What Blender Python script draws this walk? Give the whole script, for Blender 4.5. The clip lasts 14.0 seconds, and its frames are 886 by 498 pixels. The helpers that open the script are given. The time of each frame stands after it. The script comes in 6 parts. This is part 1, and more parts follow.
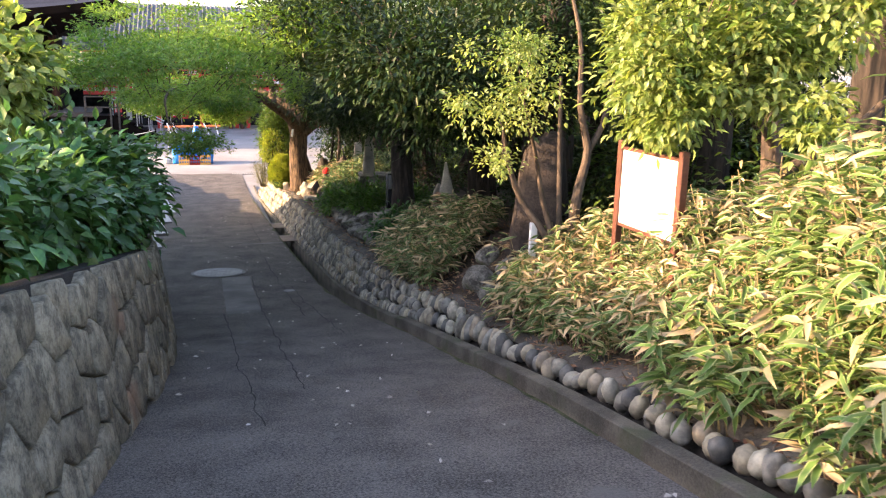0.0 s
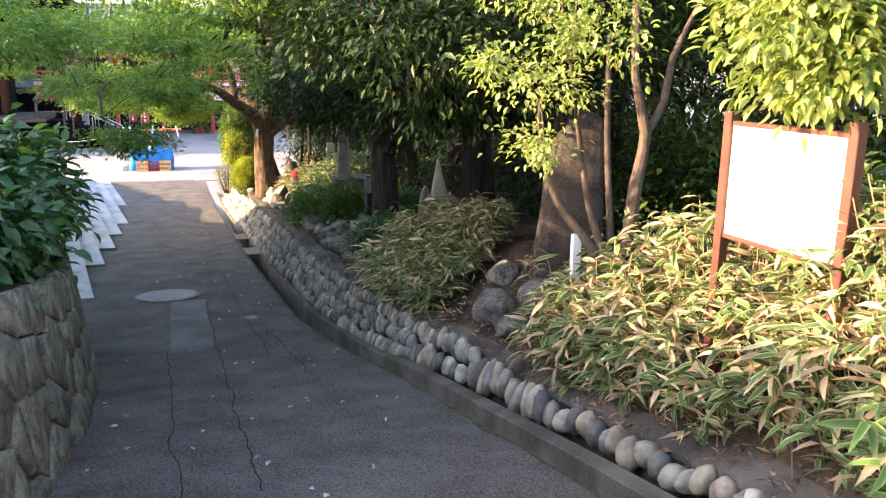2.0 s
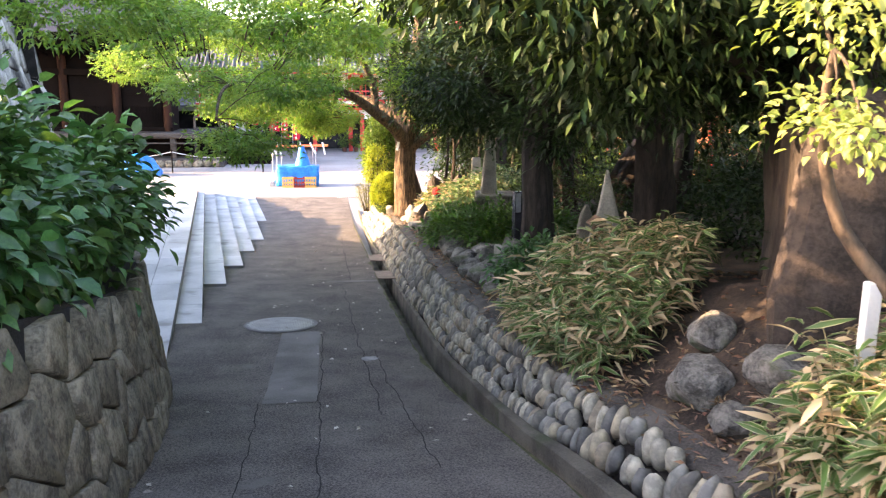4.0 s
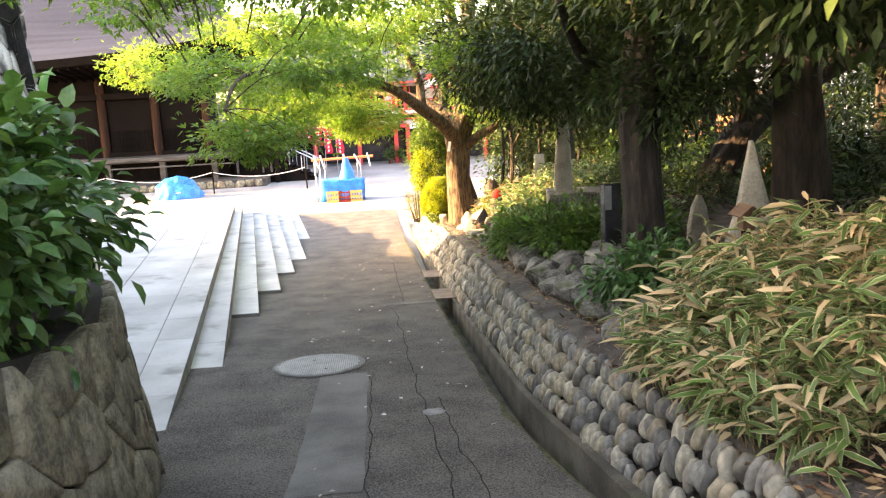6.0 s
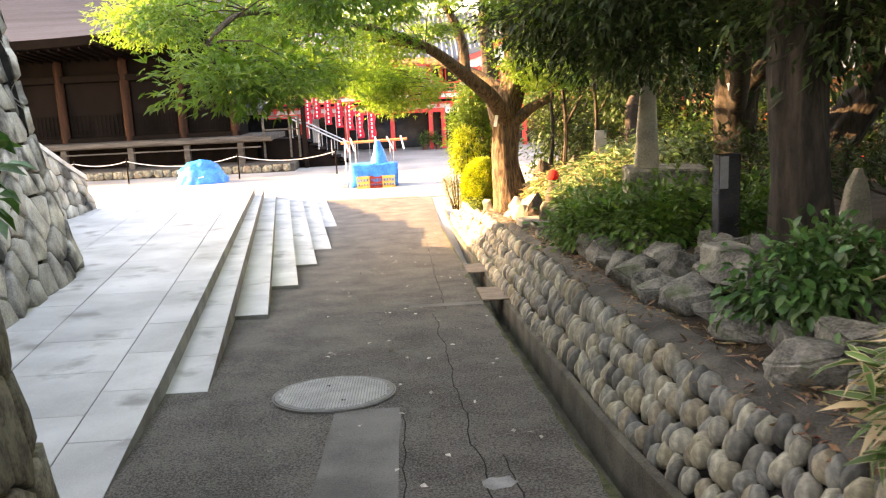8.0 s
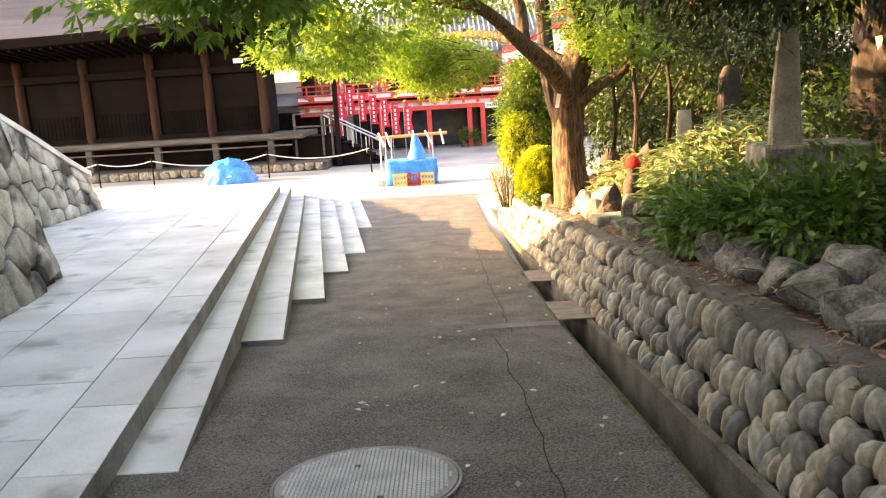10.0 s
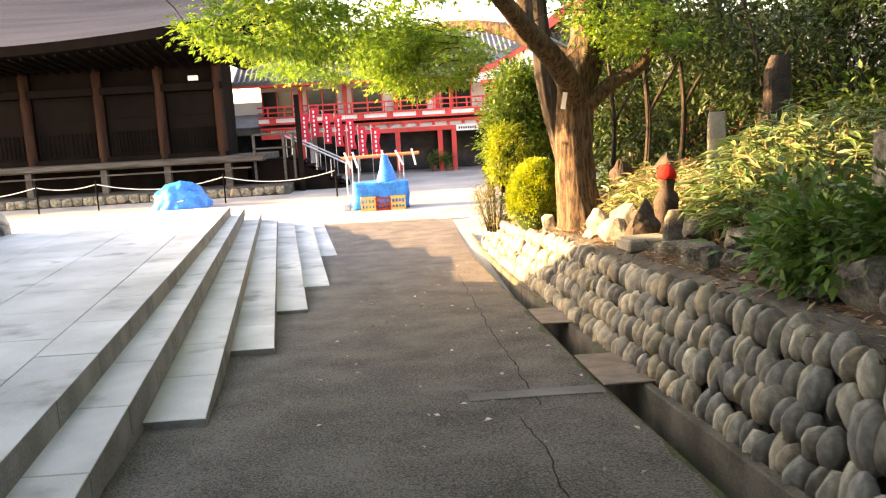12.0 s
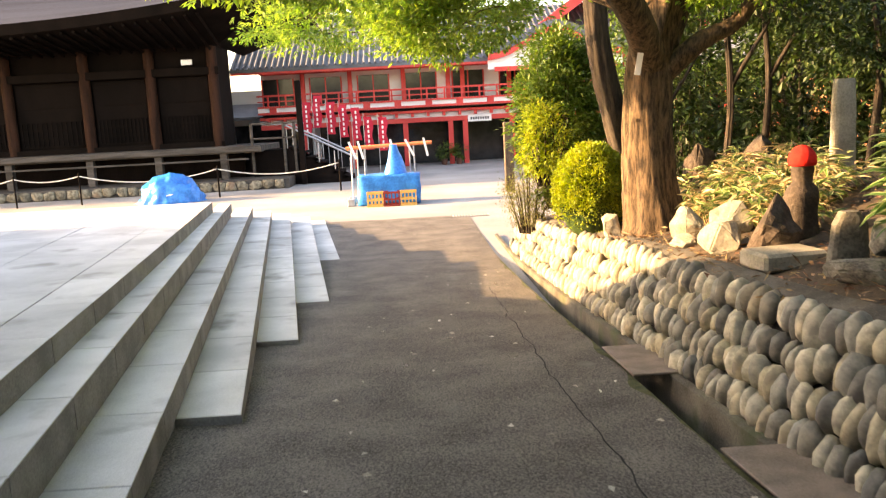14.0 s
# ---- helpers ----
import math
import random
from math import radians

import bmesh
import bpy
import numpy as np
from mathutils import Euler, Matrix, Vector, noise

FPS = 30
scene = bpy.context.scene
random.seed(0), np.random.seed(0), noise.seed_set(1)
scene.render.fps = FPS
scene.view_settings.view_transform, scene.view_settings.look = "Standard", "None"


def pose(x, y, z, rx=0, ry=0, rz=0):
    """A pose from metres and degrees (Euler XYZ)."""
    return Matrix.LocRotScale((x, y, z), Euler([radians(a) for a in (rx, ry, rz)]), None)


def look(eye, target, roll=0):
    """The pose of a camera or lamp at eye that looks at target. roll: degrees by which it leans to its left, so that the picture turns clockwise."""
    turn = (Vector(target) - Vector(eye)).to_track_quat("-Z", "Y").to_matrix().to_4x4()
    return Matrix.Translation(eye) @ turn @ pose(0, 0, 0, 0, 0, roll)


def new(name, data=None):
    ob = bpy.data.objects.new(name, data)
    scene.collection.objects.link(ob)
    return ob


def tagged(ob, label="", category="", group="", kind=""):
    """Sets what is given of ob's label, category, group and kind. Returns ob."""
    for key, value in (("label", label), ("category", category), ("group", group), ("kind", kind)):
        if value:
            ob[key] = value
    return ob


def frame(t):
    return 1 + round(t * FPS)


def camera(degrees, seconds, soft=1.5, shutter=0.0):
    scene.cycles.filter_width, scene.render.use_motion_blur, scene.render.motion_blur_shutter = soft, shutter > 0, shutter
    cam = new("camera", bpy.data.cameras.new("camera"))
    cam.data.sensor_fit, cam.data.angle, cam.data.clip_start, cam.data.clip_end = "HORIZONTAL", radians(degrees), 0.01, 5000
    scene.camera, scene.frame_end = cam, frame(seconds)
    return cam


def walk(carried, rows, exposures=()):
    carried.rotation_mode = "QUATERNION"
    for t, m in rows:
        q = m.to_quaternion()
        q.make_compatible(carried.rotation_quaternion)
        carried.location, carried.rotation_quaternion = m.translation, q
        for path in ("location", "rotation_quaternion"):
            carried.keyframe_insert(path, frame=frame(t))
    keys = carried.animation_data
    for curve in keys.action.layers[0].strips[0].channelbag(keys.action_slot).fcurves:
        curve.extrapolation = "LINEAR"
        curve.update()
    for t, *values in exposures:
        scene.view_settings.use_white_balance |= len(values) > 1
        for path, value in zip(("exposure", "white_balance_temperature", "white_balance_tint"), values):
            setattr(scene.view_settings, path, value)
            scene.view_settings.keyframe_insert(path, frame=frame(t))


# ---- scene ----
cam = camera(57.5, 14.0, soft=1.2, shutter=0.2)
# seconds, place, yaw to the left, pitch up, roll
PATH = [
    (0, -0.243, 0.000, 4.646, -16.74, -13.31, 1.41),
    (0.5, -0.190, 0.517, 4.570, -16.01, -13.04, 0.30),
    (1, -0.126, 0.995, 4.483, -17.04, -12.35, 0.04),
    (1.5, -0.023, 1.536, 4.371, -17.38, -12.12, 1.06),
    (2, 0.099, 2.039, 4.288, -18.70, -12.95, 0.82),
    (2.5, 0.246, 2.512, 4.179, -17.99, -12.57, 1.21),
    (3, 0.381, 3.000, 4.097, -16.70, -12.34, 1.30),
    (3.5, 0.517, 3.524, 4.011, -10.83, -12.13, 0.90),
    (4, 0.549, 4.026, 3.911, -8.16, -11.43, 0.58),
    (4.2, 0.576, 4.240, 3.868, -7.02, -11.25, -0.19),
    (6.5, 0.610, 6.673, 3.407, -4.49, -10.50, -2.94),
    (7, 0.577, 7.212, 3.313, -4.48, -10.97, -2.60),
    (7.5, 0.587, 7.703, 3.228, -3.18, -11.62, -2.42),
    (8, 0.563, 8.234, 3.117, -2.17, -11.08, -2.69),
    (8.5, 0.512, 8.783, 2.993, -0.69, -11.77, -3.07),
    (9, 0.459, 9.329, 2.888, 0.59, -12.01, -3.50),
    (11.3, 0.259, 11.687, 2.531, -1.75, -9.14, -3.24),
    (11.5, 0.232, 11.922, 2.477, -2.37, -9.42, -3.03),
    (12, 0.177, 12.523, 2.392, -2.21, -8.95, -3.24),
    (12.5, 0.106, 13.104, 2.317, -2.08, -9.60, -3.66),
    (13, 0.080, 13.696, 2.255, -1.62, -10.98, -3.16),
    (13.5, 0.018, 14.280, 2.204, -1.71, -11.56, -3.07),
    (14, 0.000, 14.892, 2.175, -1.87, -9.27, -3.01),
]
walk(cam, [(t, Matrix.Translation((x, y, z)) @ pose(0, 0, 0, 0, 0, yaw) @ pose(0, 0, 0, 90 + pitch) @ pose(0, 0, 0, 0, 0, roll)) for t, x, y, z, yaw, pitch, roll in PATH], [(0, 2.72, 6900, 27), (2, 3.02, 6700, 25), (4, 3.5, 7100, 28), (6.3, 3.95, 8900, 25), (8, 3.88, 9500, 26), (9.2, 3.78, 9600, 26), (12, 3.43, 9200, 25), (14, 3.1, 9000, 23)])

# ---- light ----
world = bpy.data.worlds.new("sky")
scene.world = world
world.use_nodes = True
wn = world.node_tree.nodes
sky = wn.new("ShaderNodeTexSky")
sky.sky_type, sky.sun_disc = "NISHITA", False
SUN_FROM = Vector((-1.0, 0.06, 0.28)).normalized()
sky.sun_elevation = math.asin(SUN_FROM.z)
sky.sun_rotation = math.atan2(SUN_FROM.x, SUN_FROM.y)
sky.air_density, sky.dust_density, sky.ozone_density = 1.0, 1.5, 1.0
world.node_tree.links.new(sky.outputs[0], wn["Background"].inputs[0])
wn["Background"].inputs[1].default_value = 0.15
sun = new("sun", bpy.data.lights.new("sun", "SUN"))
sun.data.energy, sun.data.angle, sun.data.color = 3.3, radians(0.6), (1.0, 0.75, 0.44)
sun.matrix_world = look(SUN_FROM * 60, (0, 0, 0))


# ---- materials ----
def mat(name, a, b, scale=6.0, rough=0.8, bump=0.3, fine=60.0, metal=0.0, spots=None, vary=0.0, spec=0.4, stretch=(1, 1, 1), leaf=0.0, island=0.0, coat=0.0, grain=0.45):
    """Two-scale noise between the colours a and b, with fine relief. vary: by object; island: by loose piece; leaf: light let through."""
    m = bpy.data.materials.new(name)
    m.use_nodes = True
    t, n = m.node_tree, m.node_tree.nodes
    bs = n["Principled BSDF"]
    bs.inputs["Roughness"].default_value, bs.inputs["Metallic"].default_value = rough, metal
    bs.inputs["Specular IOR Level"].default_value = spec
    co = n.new("ShaderNodeTexCoord")
    mp = n.new("ShaderNodeMapping")
    mp.inputs["Scale"].default_value = stretch
    t.links.new(co.outputs["Object"], mp.inputs[0])
    big, small = n.new("ShaderNodeTexNoise"), n.new("ShaderNodeTexNoise")
    big.inputs["Scale"].default_value, big.inputs["Detail"].default_value = scale, 5
    small.inputs["Scale"].default_value, small.inputs["Detail"].default_value, small.inputs["Roughness"].default_value = fine, 5, 0.68
    for x in (big, small):
        t.links.new(mp.outputs[0], x.inputs["Vector"])
    ramp = n.new("ShaderNodeValToRGB")
    ramp.color_ramp.elements[0].position, ramp.color_ramp.elements[1].position = 0.41, 0.60
    ramp.color_ramp.elements[0].color, ramp.color_ramp.elements[1].color = (*a, 1), (*b, 1)
    add = n.new("ShaderNodeMath")
    add.operation = "MULTIPLY_ADD"
    add.inputs[1].default_value = grain
    t.links.new(small.outputs[0], add.inputs[0])
    half = n.new("ShaderNodeMath")
    half.operation = "MULTIPLY"
    half.inputs[1].default_value = 1 - grain
    t.links.new(big.outputs[0], half.inputs[0])
    t.links.new(half.outputs[0], add.inputs[2])
    t.links.new(add.outputs[0], ramp.inputs[0])
    col = ramp.outputs[0]
    if spots:
        vo = n.new("ShaderNodeTexNoise")
        vo.inputs["Scale"].default_value, vo.inputs["Detail"].default_value = spots[1], 6
        t.links.new(co.outputs["Object"], vo.inputs["Vector"])
        sr = n.new("ShaderNodeValToRGB")
        sr.color_ramp.elements[0].position, sr.color_ramp.elements[1].position = spots[2], spots[2] + 0.12
        t.links.new(vo.outputs[0], sr.inputs[0])
        mx = n.new("ShaderNodeMix")
        mx.data_type = "RGBA"
        mx.inputs[7].default_value = (*spots[0], 1)
        t.links.new(sr.outputs[0], mx.inputs[0])
        t.links.new(col, mx.inputs[6])
        col = mx.outputs[2]
    if vary or island:
        src = n.new("ShaderNodeObjectInfo").outputs["Random"] if vary else n.new("ShaderNodeNewGeometry").outputs["Random Per Island"]
        k = vary or island
        rg = n.new("ShaderNodeMapRange")
        rg.inputs[3].default_value, rg.inputs[4].default_value = 1 - k, 1 + k
        t.links.new(src, rg.inputs[0])
        hs = n.new("ShaderNodeHueSaturation")
        t.links.new(rg.outputs[0], hs.inputs["Value"])
        t.links.new(col, hs.inputs["Color"])
        if island:
            r2 = n.new("ShaderNodeMapRange")
            r2.inputs[3].default_value, r2.inputs[4].default_value = 0.475, 0.525
            fr = n.new("ShaderNodeMath")
            fr.operation = "FRACT"
            ml = n.new("ShaderNodeMath")
            ml.operation = "MULTIPLY"
            ml.inputs[1].default_value = 7.31
            t.links.new(src, ml.inputs[0])
            t.links.new(ml.outputs[0], fr.inputs[0])
            t.links.new(fr.outputs[0], r2.inputs[0])
            t.links.new(r2.outputs[0], hs.inputs["Hue"])
        col = hs.outputs[0]
    t.links.new(col, bs.inputs["Base Color"])
    if coat:
        bs.inputs["Coat Weight"].default_value = coat
    if bump:
        bp = n.new("ShaderNodeBump")
        bp.inputs["Strength"].default_value, bp.inputs["Distance"].default_value = bump, 0.02
        t.links.new(add.outputs[0], bp.inputs["Height"])
        t.links.new(bp.outputs[0], bs.inputs["Normal"])
    if leaf:
        tr = n.new("ShaderNodeBsdfTranslucent")
        br = n.new("ShaderNodeMix")
        br.data_type, br.blend_type = "RGBA", "MULTIPLY"
        br.inputs[0].default_value = 1
        br.inputs[7].default_value = (1.2, 1.28, 0.62, 1)
        t.links.new(col, br.inputs[6])
        t.links.new(br.outputs[2], tr.inputs[0])
        ms = n.new("ShaderNodeMixShader")
        ms.inputs[0].default_value = leaf
        t.links.new(bs.outputs[0], ms.inputs[1])
        t.links.new(tr.outputs[0], ms.inputs[2])
        t.links.new(ms.outputs[0], n["Material Output"].inputs[0])
    return m


def sasa_mat(name, green, pale, dry, dry_share):
    """Bamboo-grass leaf: green blade with pale margins; some leaves dried out. The leaf's map runs from rib (0) to margin (1)."""
    m = bpy.data.materials.new(name)
    m.use_nodes = True
    t, n = m.node_tree, m.node_tree.nodes
    bs = n["Principled BSDF"]
    bs.inputs["Roughness"].default_value = 0.5
    uv = n.new("ShaderNodeUVMap")
    sx = n.new("ShaderNodeSeparateXYZ")
    t.links.new(uv.outputs[0], sx.inputs[0])
    isl = n.new("ShaderNodeNewGeometry").outputs["Random Per Island"]
    edge = n.new("ShaderNodeMapRange")
    edge.inputs[1].default_value, edge.inputs[2].default_value = 0.68, 0.95
    t.links.new(sx.outputs[0], edge.inputs[0])
    m1 = n.new("ShaderNodeMix")
    m1.data_type = "RGBA"
    m1.inputs[6].default_value, m1.inputs[7].default_value = (*green, 1), (*pale, 1)
    t.links.new(edge.outputs[0], m1.inputs[0])
    dr = n.new("ShaderNodeMapRange")
    dr.inputs[1].default_value, dr.inputs[2].default_value = 1 - dry_share - 0.05, 1 - dry_share + 0.05
    t.links.new(isl, dr.inputs[0])
    m2 = n.new("ShaderNodeMix")
    m2.data_type = "RGBA"
    m2.inputs[7].default_value = (*dry, 1)
    t.links.new(dr.outputs[0], m2.inputs[0])
    t.links.new(m1.outputs[2], m2.inputs[6])
    ml, fr, rg, hs = n.new("ShaderNodeMath"), n.new("ShaderNodeMath"), n.new("ShaderNodeMapRange"), n.new("ShaderNodeHueSaturation")
    ml.operation, fr.operation = "MULTIPLY", "FRACT"
    ml.inputs[1].default_value = 13.7
    t.links.new(isl, ml.inputs[0])
    t.links.new(ml.outputs[0], fr.inputs[0])
    t.links.new(fr.outputs[0], rg.inputs[0])
    rg.inputs[3].default_value, rg.inputs[4].default_value = 0.6, 1.4
    t.links.new(rg.outputs[0], hs.inputs["Value"])
    t.links.new(m2.outputs[2], hs.inputs["Color"])
    t.links.new(hs.outputs[0], bs.inputs["Base Color"])
    tr, ms = n.new("ShaderNodeBsdfTranslucent"), n.new("ShaderNodeMixShader")
    t.links.new(hs.outputs[0], tr.inputs[0])
    ms.inputs[0].default_value = 0.28
    t.links.new(bs.outputs[0], ms.inputs[1])
    t.links.new(tr.outputs[0], ms.inputs[2])
    t.links.new(ms.outputs[0], n["Material Output"].inputs[0])
    return m


ASPHALT = mat("asphalt", (0.050, 0.045, 0.039), (0.225, 0.200, 0.174), 2.2, 0.92, 1.0, 75, spots=((0.17, 0.158, 0.143), 3.0, 0.63), spec=0.25, grain=0.78)
PATCH = mat("old_concrete_patch", (0.10, 0.093, 0.083), (0.20, 0.187, 0.168), 2, 0.9, 0.7, 90)
PATCH_PALE = mat("pale_mortar_patch", (0.20, 0.195, 0.185), (0.34, 0.33, 0.31), 9, 0.9, 0.6, 90)
COURT = mat("court_paving", (0.20, 0.19, 0.18), (0.34, 0.325, 0.305), 0.35, 0.85, 0.3, 40)
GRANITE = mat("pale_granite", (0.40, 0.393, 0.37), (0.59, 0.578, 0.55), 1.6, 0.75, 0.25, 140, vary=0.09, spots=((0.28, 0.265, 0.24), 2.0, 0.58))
GRANITE_SIDE = mat("darkened_granite", (0.15, 0.143, 0.13), (0.27, 0.258, 0.238), 3, 0.85, 0.5, 60)
CONCRETE = mat("weathered_concrete", (0.052, 0.045, 0.034), (0.145, 0.128, 0.098), 3, 0.9, 0.9, 70, spots=((0.06, 0.07, 0.035), 2.6, 0.55))
LEDGE = mat("packed_grit_ledge", (0.045, 0.040, 0.034), (0.14, 0.125, 0.105), 3, 0.95, 1.0, 70, spots=((0.10, 0.083, 0.062), 6, 0.62))
MOSS = mat("moss", (0.035, 0.045, 0.015), (0.11, 0.11, 0.045), 14, 0.95, 1.0, 120)
# Joint filler near black, so the shade of deep gaps is in its colour.
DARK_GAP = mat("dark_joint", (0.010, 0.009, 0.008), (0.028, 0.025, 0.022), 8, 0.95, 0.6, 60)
def cobble_mat(name, by_object):
    """River stones: each takes one of several stone colours, with faint veins and pits."""
    m = mat(name, (0.72, 0.71, 0.68), (1.38, 1.34, 1.22), 1.3 if by_object else 14, 0.62, 0.5, 6 if by_object else 60, grain=0.25)
    t, n = m.node_tree, m.node_tree.nodes
    src = n.new("ShaderNodeObjectInfo").outputs["Random"] if by_object else n.new("ShaderNodeNewGeometry").outputs["Random Per Island"]
    r = n.new("ShaderNodeValToRGB")
    r.color_ramp.interpolation = "CONSTANT"
    tones = [(0.0, (0.29, 0.27, 0.225)), (0.18, (0.165, 0.155, 0.135)), (0.34, (0.33, 0.29, 0.215)), (0.5, (0.225, 0.22, 0.20)), (0.66, (0.40, 0.37, 0.30)), (0.8, (0.115, 0.113, 0.107)), (0.9, (0.28, 0.235, 0.175))]
    r.color_ramp.elements[0].position, r.color_ramp.elements[1].position = tones[0][0], tones[1][0]
    for k, (at, c) in enumerate(tones):
        e = r.color_ramp.elements[k] if k < 2 else r.color_ramp.elements.new(at)
        e.color = (*c, 1)
    t.links.new(src, r.inputs[0])
    mx = n.new("ShaderNodeMix")
    mx.data_type, mx.blend_type = "RGBA", "MULTIPLY"
    mx.inputs[0].default_value = 1
    bs = n["Principled BSDF"]
    t.links.new(bs.inputs["Base Color"].links[0].from_socket, mx.inputs[6])
    t.links.new(r.outputs[0], mx.inputs[7])
    t.links.new(mx.outputs[2], bs.inputs["Base Color"])
    return m


COBBLE = cobble_mat("river_cobble", True)
COBBLE_ALL = cobble_mat("river_cobble_rest", False)
MASONRY = mat("pale_masonry", (0.078, 0.067, 0.047), (0.26, 0.228, 0.163), 9, 0.92, 1.0, 45, vary=0.25, spots=((0.22, 0.115, 0.065), 1.0, 0.64))
MASONRY_DK = mat("stained_masonry", (0.22, 0.205, 0.175), (0.47, 0.445, 0.385), 4, 0.92, 0.7, 50, vary=0.3, spots=((0.035, 0.033, 0.029), 1.7, 0.50))
ROCK = mat("garden_rock", (0.06, 0.057, 0.048), (0.25, 0.235, 0.20), 7, 0.88, 1.0, 48, vary=0.3, spots=((0.075, 0.09, 0.045), 4, 0.55))
ROCK_BROWN = mat("brown_rock", (0.028, 0.022, 0.018), (0.085, 0.064, 0.051), 5, 0.9, 1.0, 40, vary=0.2)
STELE = mat("stele_stone", (0.20, 0.187, 0.155), (0.40, 0.37, 0.30), 4, 0.8, 0.4, 50, vary=0.15)
DARK_STONE = mat("polished_dark_stone", (0.02, 0.02, 0.022), (0.05, 0.05, 0.055), 5, 0.18, 0.05, 60)
SOIL = mat("leafy_soil", (0.022, 0.016, 0.012), (0.095, 0.066, 0.044), 3, 0.95, 1.0, 38, spots=((0.13, 0.085, 0.05), 9, 0.64))
BARK = mat("ridged_bark", (0.022, 0.015, 0.010), (0.15, 0.10, 0.062), 9, 0.95, 1.0, 22, stretch=(3.0, 3.0, 0.5))
BARK_DK = mat("dark_bark", (0.014, 0.011, 0.009), (0.055, 0.041, 0.031), 5, 0.95, 1.0, 18, stretch=(2.5, 2.5, 0.5))
BARK_PALE = mat("smooth_bark", (0.045, 0.032, 0.023), (0.12, 0.085, 0.058), 6, 0.85, 0.5, 30, stretch=(1.5, 1.5, 0.6))
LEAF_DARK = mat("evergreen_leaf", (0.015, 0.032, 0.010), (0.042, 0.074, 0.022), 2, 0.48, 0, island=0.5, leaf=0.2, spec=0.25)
LEAF_MID = mat("broad_leaf", (0.05, 0.10, 0.018), (0.13, 0.20, 0.04), 2, 0.45, 0, island=0.4, leaf=0.35)
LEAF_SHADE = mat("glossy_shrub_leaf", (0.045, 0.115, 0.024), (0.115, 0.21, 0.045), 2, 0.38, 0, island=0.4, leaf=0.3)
LEAF_BRIGHT = mat("young_leaf", (0.13, 0.20, 0.045), (0.32, 0.37, 0.12), 2, 0.36, 0, island=0.35, leaf=0.4)
LEAF_MAPLE = mat("maple_leaf", (0.085, 0.185, 0.03), (0.25, 0.36, 0.08), 1.2, 0.42, 0, island=0.35, leaf=0.5)
LEAF_BALL = mat("clipped_shrub_leaf", (0.17, 0.23, 0.02), (0.34, 0.38, 0.045), 3, 0.5, 0, island=0.35, leaf=0.4)
LEAF_HYD = mat("hydrangea_leaf", (0.035, 0.105, 0.03), (0.095, 0.20, 0.058), 2, 0.33, 0, island=0.4, leaf=0.25)
LEAF_OLIVE = mat("olive_conifer_leaf", (0.09, 0.10, 0.03), (0.19, 0.18, 0.06), 3, 0.6, 0, island=0.35, leaf=0.3)
SASA = sasa_mat("bamboo_grass", (0.085, 0.16, 0.035), (0.56, 0.53, 0.30), (0.56, 0.42, 0.24), 0.36)
SASA_GREEN = sasa_mat("young_bamboo_grass", (0.11, 0.20, 0.04), (0.42, 0.45, 0.20), (0.48, 0.36, 0.20), 0.2)
SASA_MARGIN = sasa_mat("margined_bamboo_grass", (0.055, 0.13, 0.03), (0.38, 0.42, 0.21), (0.38, 0.27, 0.15), 0.05)
LITTER = mat("dry_leaf", (0.28, 0.24, 0.18), (0.62, 0.58, 0.50), 4, 0.8, 0, island=0.35)
DRY_LEAF = mat("brown_dry_leaf", (0.13, 0.075, 0.04), (0.36, 0.24, 0.14), 4, 0.85, 0, island=0.4)
# Plate tone, set darker than the raised tread so the pattern shows.
IRON_DARK = mat("dark_iron_ground", (0.16, 0.155, 0.147), (0.24, 0.232, 0.22), 6, 0.7, 0.2, 80, metal=0.1)
IRON = mat("cast_iron_cover", (0.36, 0.352, 0.335), (0.50, 0.49, 0.465), 6, 0.6, 0.2, 80, metal=0.15)
RUST_PLATE = mat("rusty_steel_plate", (0.15, 0.115, 0.09), (0.26, 0.20, 0.16), 6, 0.75, 0.3, 70, metal=0.3)
BLACK = mat("recess_shade", (0.006, 0.006, 0.006), (0.014, 0.014, 0.014), 5, 0.9, 0)
BROWN_PAINT = mat("brown_painted_steel", (0.075, 0.028, 0.018), (0.13, 0.048, 0.03), 6, 0.5, 0.1)
WHITE = mat("white_panel", (0.74, 0.74, 0.72), (0.82, 0.82, 0.80), 3, 0.5, 0.03)
WALL_WHITE = mat("white_plaster", (0.66, 0.66, 0.65), (0.78, 0.78, 0.77), 1, 0.85, 0.1)
# Dark timber taken near black: the shade under deep eaves is in its colour.
TEMPLE_WOOD = mat("weathered_shade_dark_timber", (0.0035, 0.0025, 0.002), (0.009, 0.006, 0.005), 1.6, 0.85, 0.3, 30, spec=0.06, stretch=(1, 1, 0.3))
COLUMN_WOOD = mat("brown_timber_column", (0.012, 0.006, 0.004), (0.042, 0.018, 0.011), 1.5, 0.8, 0.3, 25, spec=0.1, stretch=(3, 3, 0.4))
GREY_WOOD = mat("grey_timber", (0.04, 0.035, 0.03), (0.10, 0.088, 0.077), 2, 0.85, 0.3, 40, spec=0.15, stretch=(0.4, 3, 3))
ROOF = mat("grey_roof_shingle", (0.012, 0.015, 0.024), (0.028, 0.033, 0.050), 0.6, 0.7, 0.35, 14, spec=0.15, stretch=(0.25, 4, 4))
TILE = mat("grey_roof_tile", (0.075, 0.08, 0.09), (0.15, 0.155, 0.17), 1.2, 0.55, 0.2, 30)
RED = mat("vermilion_paint", (0.55, 0.038, 0.034), (0.70, 0.07, 0.055), 1.5, 0.5, 0.05)
